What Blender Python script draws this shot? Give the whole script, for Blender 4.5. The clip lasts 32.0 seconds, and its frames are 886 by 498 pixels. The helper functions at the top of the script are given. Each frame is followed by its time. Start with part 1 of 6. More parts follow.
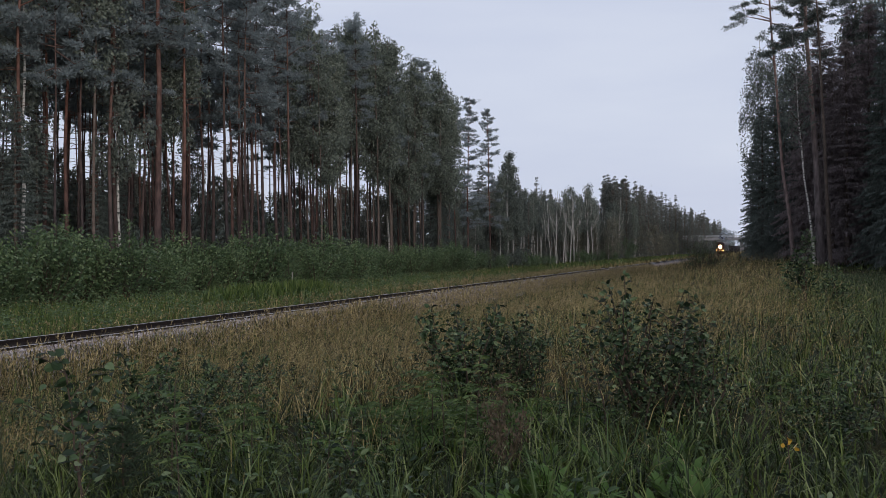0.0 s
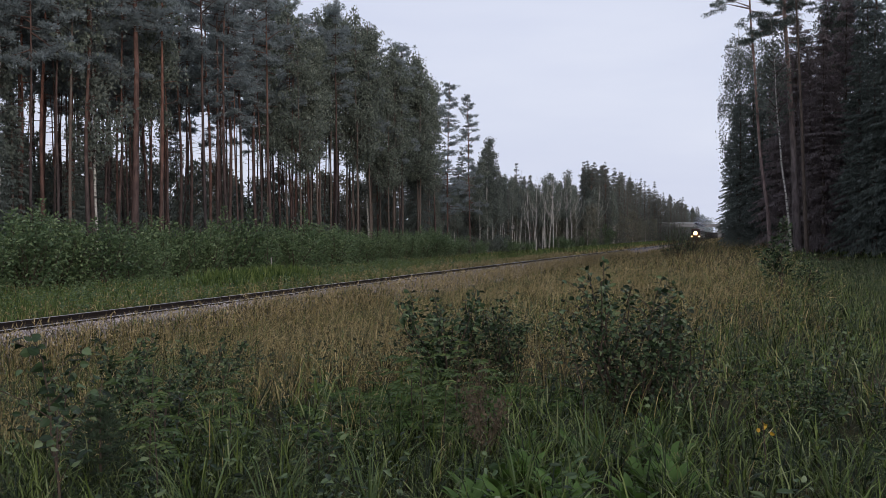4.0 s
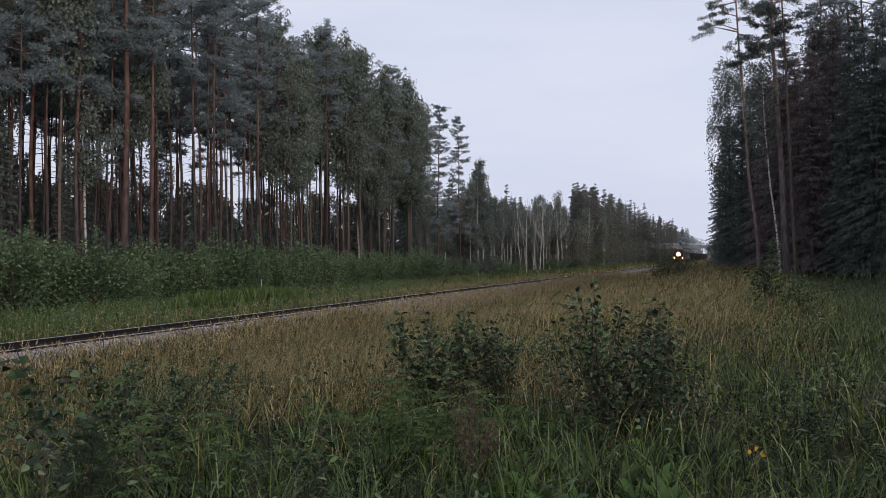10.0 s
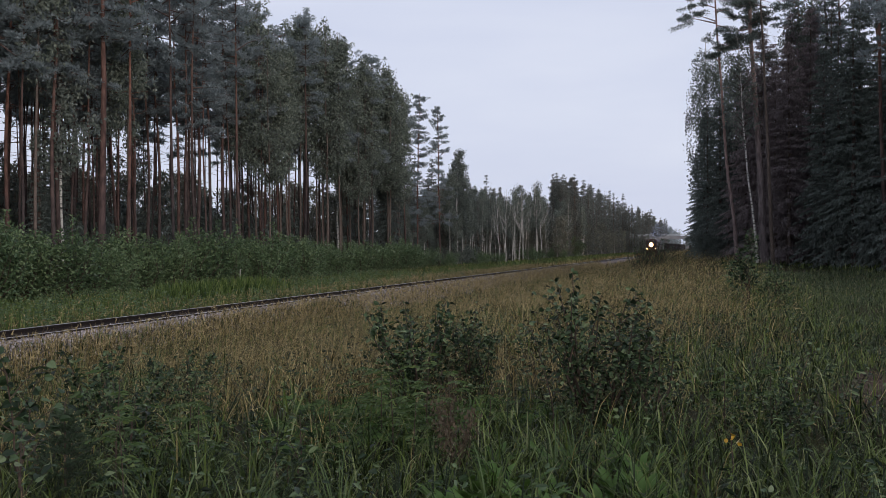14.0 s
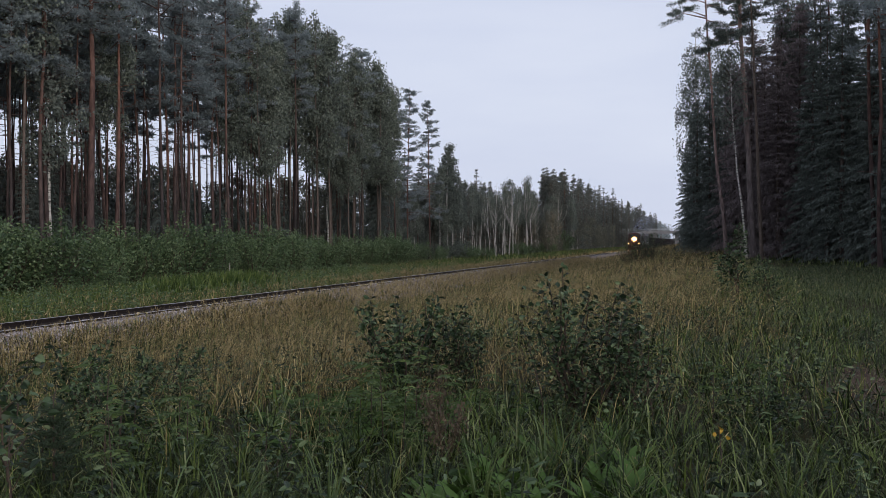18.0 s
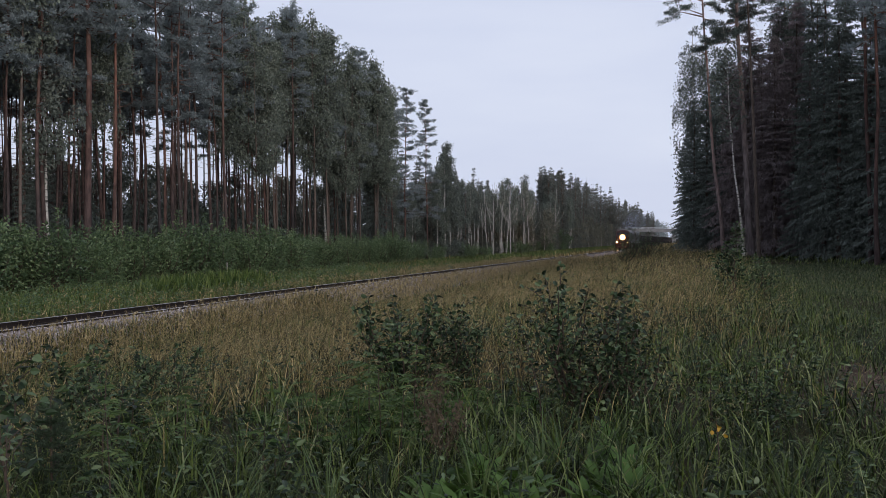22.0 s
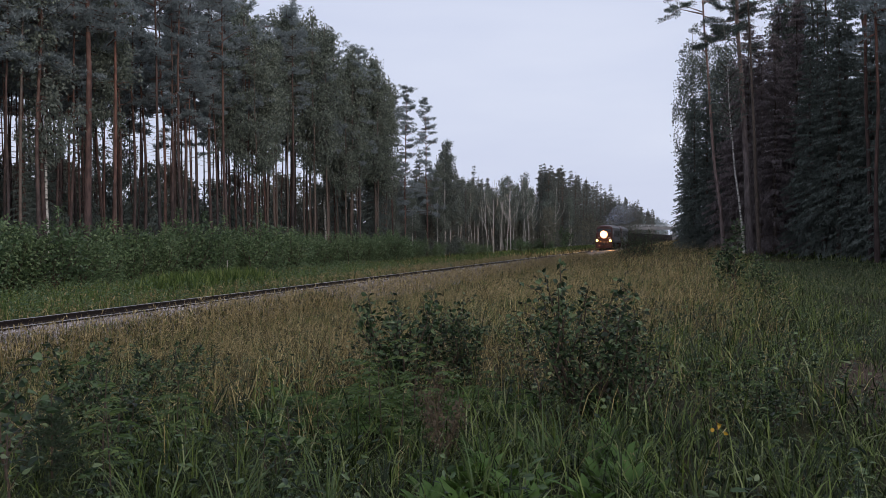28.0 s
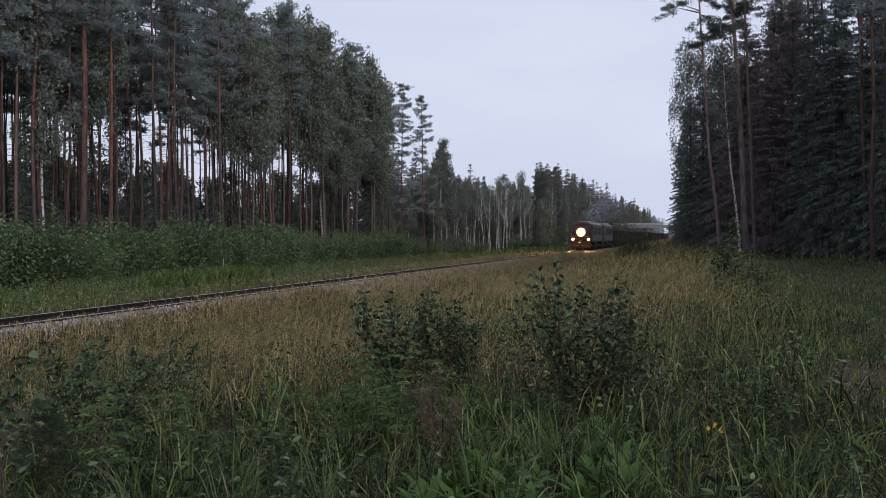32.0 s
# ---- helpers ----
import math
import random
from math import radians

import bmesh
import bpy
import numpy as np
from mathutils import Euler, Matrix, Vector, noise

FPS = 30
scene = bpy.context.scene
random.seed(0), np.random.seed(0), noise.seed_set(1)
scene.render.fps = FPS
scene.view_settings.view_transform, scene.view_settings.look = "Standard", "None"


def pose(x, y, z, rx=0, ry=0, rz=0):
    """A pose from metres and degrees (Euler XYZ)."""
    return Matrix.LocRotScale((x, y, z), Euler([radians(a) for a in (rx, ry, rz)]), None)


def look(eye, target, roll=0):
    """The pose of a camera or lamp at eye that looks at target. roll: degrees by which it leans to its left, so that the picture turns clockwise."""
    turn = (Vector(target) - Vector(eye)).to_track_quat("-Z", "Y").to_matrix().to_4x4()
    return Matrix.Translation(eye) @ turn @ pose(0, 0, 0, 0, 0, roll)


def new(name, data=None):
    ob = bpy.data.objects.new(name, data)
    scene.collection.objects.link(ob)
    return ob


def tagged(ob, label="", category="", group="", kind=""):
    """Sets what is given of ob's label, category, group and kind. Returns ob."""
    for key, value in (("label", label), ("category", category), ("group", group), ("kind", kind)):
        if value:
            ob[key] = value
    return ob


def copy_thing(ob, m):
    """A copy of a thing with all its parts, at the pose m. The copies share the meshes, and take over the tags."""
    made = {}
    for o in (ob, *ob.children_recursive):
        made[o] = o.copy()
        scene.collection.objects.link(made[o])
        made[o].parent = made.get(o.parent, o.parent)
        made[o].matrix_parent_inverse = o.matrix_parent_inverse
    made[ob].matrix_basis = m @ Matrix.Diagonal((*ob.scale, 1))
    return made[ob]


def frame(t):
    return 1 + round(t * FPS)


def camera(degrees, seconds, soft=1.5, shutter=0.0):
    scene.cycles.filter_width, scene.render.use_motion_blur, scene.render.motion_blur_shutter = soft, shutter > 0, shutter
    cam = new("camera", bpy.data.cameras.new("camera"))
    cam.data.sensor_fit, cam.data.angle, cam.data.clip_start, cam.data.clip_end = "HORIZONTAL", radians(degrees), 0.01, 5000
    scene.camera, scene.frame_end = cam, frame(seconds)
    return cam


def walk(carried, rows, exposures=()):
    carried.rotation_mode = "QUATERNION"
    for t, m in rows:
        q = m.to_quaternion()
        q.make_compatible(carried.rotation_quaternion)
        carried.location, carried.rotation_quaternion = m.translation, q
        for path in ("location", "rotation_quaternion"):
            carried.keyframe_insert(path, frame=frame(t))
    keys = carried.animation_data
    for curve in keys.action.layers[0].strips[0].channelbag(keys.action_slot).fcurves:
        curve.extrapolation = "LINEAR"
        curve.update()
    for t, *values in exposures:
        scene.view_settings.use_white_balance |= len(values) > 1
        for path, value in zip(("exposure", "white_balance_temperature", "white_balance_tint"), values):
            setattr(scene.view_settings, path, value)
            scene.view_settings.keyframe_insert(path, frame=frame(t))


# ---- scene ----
cam = camera(49.9, 32.0, 0.5)

# The eye stands still in a field; rows of seconds, turn left of the track's direction, tilt and lean in degrees.
EYE_Z = 2.25
PATH = [
    (0, 19.15, 0.07, -0.38), (0.5, 19.01, 0.30, -0.28), (1, 18.79, 0.17, -0.22), (1.5, 18.72, -0.14, -0.31),
    (2, 18.53, -0.22, -0.34), (2.5, 18.33, -0.23, -0.31), (3, 18.22, -0.35, -0.27), (3.5, 18.06, -0.60, -0.22),
    (5.5, 17.72, -1.00, -0.25), (6, 17.67, -1.01, -0.31), (6.5, 17.65, -0.94, -0.34), (7, 17.58, -0.77, -0.29),
    (7.5, 17.60, -0.32, -0.30), (8, 17.57, 0.24, -0.34), (8.5, 17.56, 0.59, -0.28), (9, 17.48, 0.65, -0.30),
    (9.5, 17.44, 0.62, -0.27), (10, 17.35, 0.49, -0.23), (10.5, 17.15, 0.40, -0.22), (11, 17.07, 0.40, -0.26),
    (11.5, 16.86, 0.24, -0.24), (12, 16.74, 0.08, -0.26), (12.5, 16.54, -0.02, -0.23), (13, 16.35, -0.08, -0.21),
    (13.5, 16.24, -0.08, -0.21), (14, 16.12, -0.10, -0.16), (14.5, 16.04, -0.14, -0.14), (16.5, 15.72, -0.36, -0.10),
    (17, 15.62, -0.39, -0.11), (17.5, 15.57, -0.43, -0.07), (18, 15.52, -0.45, -0.06), (18.5, 15.47, -0.53, -0.05),
    (19, 15.47, -0.53, -0.08), (19.5, 15.48, -0.52, -0.14), (20, 15.49, -0.48, -0.20), (20.5, 15.41, -0.51, -0.19),
    (21, 15.38, -0.52, -0.16), (21.5, 15.37, -0.50, -0.20), (22, 15.37, -0.52, -0.18), (22.5, 15.40, -0.51, -0.19),
    (23, 15.40, -0.55, -0.21), (23.5, 15.34, -0.53, -0.14), (24, 15.33, -0.49, -0.14), (24.5, 15.32, -0.48, -0.11),
    (25, 15.32, -0.58, -0.10), (25.5, 15.30, -0.61, -0.07), (27.5, 15.33, -0.65, -0.19), (28, 15.38, -0.65, -0.23),
    (28.5, 15.30, -0.62, -0.15), (29, 15.28, -0.65, -0.19), (29.5, 15.29, -0.65, -0.12), (30, 15.27, -0.60, -0.16),
    (30.5, 15.27, -0.60, -0.16), (31, 15.23, -0.69, -0.06), (31.5, 15.21, -0.71, -0.16), (32, 15.16, -0.76, -0.18),
]


def aim(turn, tilt, lean):
    return pose(0, 0, EYE_Z, 0, 0, turn) @ pose(0, 0, 0, 90 + tilt) @ pose(0, 0, 0, 0, 0, lean)


walk(cam, [(t, aim(a, b, c)) for t, a, b, c in PATH], [
    (0, -0.10, 6500, 10), (1, 0.0, 6740, 11), (2, 0.05, 6650, 12), (3, 0.05, 6630, 12), (6, 0.05, 6520, 10.5), (7, 0.03, 6560, 11.5), (8, -0.08, 6650, 12),
    (9, -0.03, 6680, 12), (10, 0.03, 6620, 11.5), (12, 0.0, 6570, 11.5), (14, 0.0, 6560, 11.5), (18, 0.0, 6500, 10.5), (21, 0.0, 6480, 10.5), (24, 0.02, 6420, 13),
    (28, 0.0, 6430, 12), (32, 0.0, 6440, 12)])

# ---- light: an even overcast sky at dusk ----
SUN_UP, SUN_TURN = radians(9), radians(140)
world = bpy.data.worlds.new("dusk_sky")
scene.world = world
world.use_nodes = True
wn, wl = world.node_tree.nodes, world.node_tree.links
sky = wn.new("ShaderNodeTexSky")
sky.sky_type = "NISHITA"
sky.sun_disc = False
sky.sun_elevation, sky.sun_rotation = SUN_UP, SUN_TURN
sky.dust_density, sky.air_density, sky.ozone_density = 3.0, 1.0, 2.0
cloud = wn.new("ShaderNodeMixRGB")
cloud.inputs["Fac"].default_value = 0.93
wl.new(sky.outputs["Color"], cloud.inputs["Color1"])
band_co, band_map = wn.new("ShaderNodeTexCoord"), wn.new("ShaderNodeMapping")
band_map.inputs["Scale"].default_value = (2.0, 2.0, 9.0)
band, band_tone = wn.new("ShaderNodeTexNoise"), wn.new("ShaderNodeValToRGB")
band.inputs["Scale"].default_value, band.inputs["Detail"].default_value = 1.6, 4.0
band_tone.color_ramp.elements[0].position, band_tone.color_ramp.elements[0].color = 0.3, (0.715, 0.775, 0.95, 1)
band_tone.color_ramp.elements[1].position, band_tone.color_ramp.elements[1].color = 0.7, (0.80, 0.855, 1.0, 1)
thick = wn.new("ShaderNodeMixRGB")
thick.blend_type = "MULTIPLY"
thick.inputs["Fac"].default_value = 1.0
thick.inputs["Color2"].default_value = (7.35, 7.38, 7.5, 1)
wl.new(band_co.outputs["Generated"], band_map.inputs["Vector"])
wl.new(band_map.outputs["Vector"], band.inputs["Vector"])
wl.new(band.outputs["Fac"], band_tone.inputs["Fac"])
wl.new(band_tone.outputs["Color"], thick.inputs["Color1"])
wl.new(thick.outputs["Color"], cloud.inputs["Color2"])
wl.new(cloud.outputs["Color"], wn["Background"].inputs["Color"])
wn["Background"].inputs["Strength"].default_value = 0.122
sun = new("sun", bpy.data.lights.new("sun", "SUN"))
sun.data.energy, sun.data.angle, sun.data.color = 2.5, radians(45), (1.0, 0.95, 0.92)
sun.matrix_world = look((60 * math.sin(SUN_TURN), 60 * math.cos(SUN_TURN), 60 * math.tan(SUN_UP)), (0, 0, 0))


# ---- materials ----
def material(name, rough=0.7, metal=0.0, spec=0.3):
    m = bpy.data.materials.new(name)
    m.use_nodes = True
    b = m.node_tree.nodes["Principled BSDF"]
    b.inputs["Roughness"].default_value = rough
    b.inputs["Metallic"].default_value = metal
    b.inputs["Specular IOR Level"].default_value = spec
    return m, m.node_tree.nodes, m.node_tree.links, b


def ramp_node(nodes, stops):
    r = nodes.new("ShaderNodeValToRGB")
    els = r.color_ramp.elements
    while len(els) < len(stops):
        els.new(0.5)
    for e, (p, c) in zip(els, stops):
        e.position, e.color = p, (*c, 1)
    return r


def noise_node(nodes, links, scale, detail=4.0, stretch=None, coord="Object"):
    n = nodes.new("ShaderNodeTexNoise")
    n.inputs["Scale"].default_value = scale
    n.inputs["Detail"].default_value = detail
    co = nodes.new("ShaderNodeTexCoord")
    if stretch:
        mp = nodes.new("ShaderNodeMapping")
        mp.inputs["Scale"].default_value = stretch
        links.new(co.outputs[coord], mp.inputs["Vector"])
        links.new(mp.outputs["Vector"], n.inputs["Vector"])
    else:
        links.new(co.outputs[coord], n.inputs["Vector"])
    return n


def bumped(nodes, links, b, height, strength=0.4, distance=0.02):
    bp = nodes.new("ShaderNodeBump")
    bp.inputs["Strength"].default_value = strength
    bp.inputs["Distance"].default_value = distance
    links.new(height, bp.inputs["Height"])
    links.new(bp.outputs["Normal"], b.inputs["Normal"])


def leaf_material(name, stops, rough=0.55, through_light=0.3, per_object=0.35, spec=0.25):
    """Leaves and blades: each piece its own shade out of the ramp, each plant a little apart, light passing through."""
    m, n, l, b = material(name, rough, 0, spec)
    geo = n.new("ShaderNodeNewGeometry")
    info = n.new("ShaderNodeObjectInfo")
    mix = n.new("ShaderNodeMath")
    mix.operation = "MULTIPLY_ADD"
    mix.inputs[1].default_value = per_object
    half = n.new("ShaderNodeMath")
    half.operation = "MULTIPLY"
    half.inputs[1].default_value = 1 - per_object
    l.new(geo.outputs["Random Per Island"], half.inputs[0])
    l.new(info.outputs["Random"], mix.inputs[0])
    l.new(half.outputs[0], mix.inputs[2])
    r = ramp_node(n, stops)
    l.new(mix.outputs[0], r.inputs["Fac"])
    l.new(r.outputs["Color"], b.inputs["Base Color"])
    tr = n.new("ShaderNodeBsdfTranslucent")
    l.new(r.outputs["Color"], tr.inputs["Color"])
    ms = n.new("ShaderNodeMixShader")
    ms.inputs["Fac"].default_value = through_light
    l.new(b.outputs[0], ms.inputs[1])
    l.new(tr.outputs[0], ms.inputs[2])
    l.new(ms.outputs[0], n["Material Output"].inputs["Surface"])
    return m


def two_tone(name, dark, light, scale, rough=0.75, metal=0.0, bump=0.3, distance=0.01, stretch=None, spec=0.3, fine=6.0):
    """A surface with stains at one scale, grain at a finer one and relief."""
    m, n, l, b = material(name, rough, metal, spec)
    big = noise_node(n, l, scale, 3, stretch)
    small = noise_node(n, l, scale * fine, 5, stretch)
    add = n.new("ShaderNodeMath")
    add.operation = "MULTIPLY_ADD"
    add.inputs[1].default_value = 0.5
    scaled = n.new("ShaderNodeMath")
    scaled.operation = "MULTIPLY"
    scaled.inputs[1].default_value = 0.5
    l.new(small.outputs["Fac"], scaled.inputs[0])
    l.new(big.outputs["Fac"], add.inputs[0])
    l.new(scaled.outputs[0], add.inputs[2])
    r = ramp_node(n, [(0.32, dark), (0.68, light)])
    l.new(add.outputs[0], r.inputs["Fac"])
    l.new(r.outputs["Color"], b.inputs["Base Color"])
    bumped(n, l, b, small.outputs["Fac"], bump, distance)
    return m


def glowing(name, colour, strength):
    m = bpy.data.materials.new(name)
    m.use_nodes = True
    b = m.node_tree.nodes["Principled BSDF"]
    b.inputs["Base Color"].default_value = (0.8, 0.8, 0.8, 1)
    b.inputs["Emission Color"].default_value = (*colour, 1)
    b.inputs["Emission Strength"].default_value = strength
    return m


def pine_bark_material(name, low, mid, high):
    """Grey-brown plates below, thin orange bark above, as the Scots pine has it."""
    m, n, l, b = material(name, 0.85, 0, 0.2)
    co = n.new("ShaderNodeTexCoord")
    sep = n.new("ShaderNodeSeparateXYZ")
    l.new(co.outputs["Object"], sep.inputs[0])
    grain = noise_node(n, l, 5.0, 5, (1, 1, 0.3))
    h = n.new("ShaderNodeMath")
    h.operation = "MULTIPLY_ADD"
    h.inputs[1].default_value = 1 / 16.0
    wob = n.new("ShaderNodeMath")
    wob.operation = "MULTIPLY_ADD"
    wob.inputs[1].default_value, wob.inputs[2].default_value = 0.5, -0.25
    l.new(grain.outputs["Fac"], wob.inputs[0])
    l.new(sep.outputs["Z"], h.inputs[0])
    l.new(wob.outputs[0], h.inputs[2])
    tone = ramp_node(n, [(0.1, low), (0.4, mid), (0.85, high)])
    l.new(h.outputs[0], tone.inputs["Fac"])
    dirt = n.new("ShaderNodeMixRGB")
    dirt.blend_type = "MULTIPLY"
    dirt.inputs["Fac"].default_value = 0.7
    dr = ramp_node(n, [(0.35, (0.35, 0.33, 0.32)), (0.6, (1, 1, 1))])
    l.new(grain.outputs["Fac"], dr.inputs["Fac"])
    info = n.new("ShaderNodeObjectInfo")
    age = ramp_node(n, [(0.0, (0.62, 0.66, 0.70)), (0.45, (0.95, 0.93, 0.93)), (0.8, (1.15, 1.0, 0.95)), (1.0, (1.45, 1.12, 1.0))])
    l.new(info.outputs["Random"], age.inputs["Fac"])
    each = n.new("ShaderNodeMixRGB")
    each.blend_type = "MULTIPLY"
    each.inputs["Fac"].default_value = 1.0
    l.new(tone.outputs["Color"], each.inputs["Color1"])
    l.new(age.outputs["Color"], each.inputs["Color2"])
    l.new(each.outputs["Color"], dirt.inputs["Color1"])
    l.new(dr.outputs["Color"], dirt.inputs["Color2"])
    l.new(dirt.outputs["Color"], b.inputs["Base Color"])
    bumped(n, l, b, grain.outputs["Fac"], 0.7, 0.03)
    return m


def birch_bark_material():
    m, n, l, b = material("birch_bark", 0.6, 0, 0.3)
    marks = noise_node(n, l, 2.2, 4, (1.0, 1.0, 5.0))
    r = ramp_node(n, [(0.36, (0.03, 0.028, 0.026)), (0.46, (0.36, 0.34, 0.31)), (0.75, (0.58, 0.55, 0.51))])
    l.new(marks.outputs["Fac"], r.inputs["Fac"])
    l.new(r.outputs["Color"], b.inputs["Base Color"])
    bumped(n, l, b, marks.outputs["Fac"], 0.3, 0.01)
    return m


def ground_material():
    m, n, l, b = material("meadow_soil", 0.95, 0, 0.1)
    big = noise_node(n, l, 0.13, 4)
    small = noise_node(n, l, 3.0, 6)
    r1 = ramp_node(n, [(0.35, (0.016, 0.019, 0.008)), (0.65, (0.050, 0.042, 0.022))])
    r2 = ramp_node(n, [(0.3, (0.45, 0.45, 0.42)), (0.7, (1.25, 1.2, 1.1))])
    mul = n.new("ShaderNodeMixRGB")
    mul.blend_type = "MULTIPLY"
    mul.inputs["Fac"].default_value = 1
    l.new(big.outputs["Fac"], r1.inputs["Fac"])
    l.new(small.outputs["Fac"], r2.inputs["Fac"])
    l.new(r1.outputs["Color"], mul.inputs["Color1"])
    l.new(r2.outputs["Color"], mul.inputs["Color2"])
    l.new(mul.outputs["Color"], b.inputs["Base Color"])
    bumped(n, l, b, small.outputs["Fac"], 0.9, 0.08)
    return m


def stone_material():
    m, n, l, b = material("granite_stone", 0.85, 0, 0.25)
    geo = n.new("ShaderNodeNewGeometry")
    r = ramp_node(n, [(0.0, (0.11, 0.095, 0.092)), (0.5, (0.27, 0.24, 0.24)), (1.0, (0.48, 0.44, 0.44))])
    l.new(geo.outputs["Random Per Island"], r.inputs["Fac"])
    l.new(r.outputs["Color"], b.inputs["Base Color"])
    g = noise_node(n, l, 40, 4)
    bumped(n, l, b, g.outputs["Fac"], 0.5, 0.01)
    return m


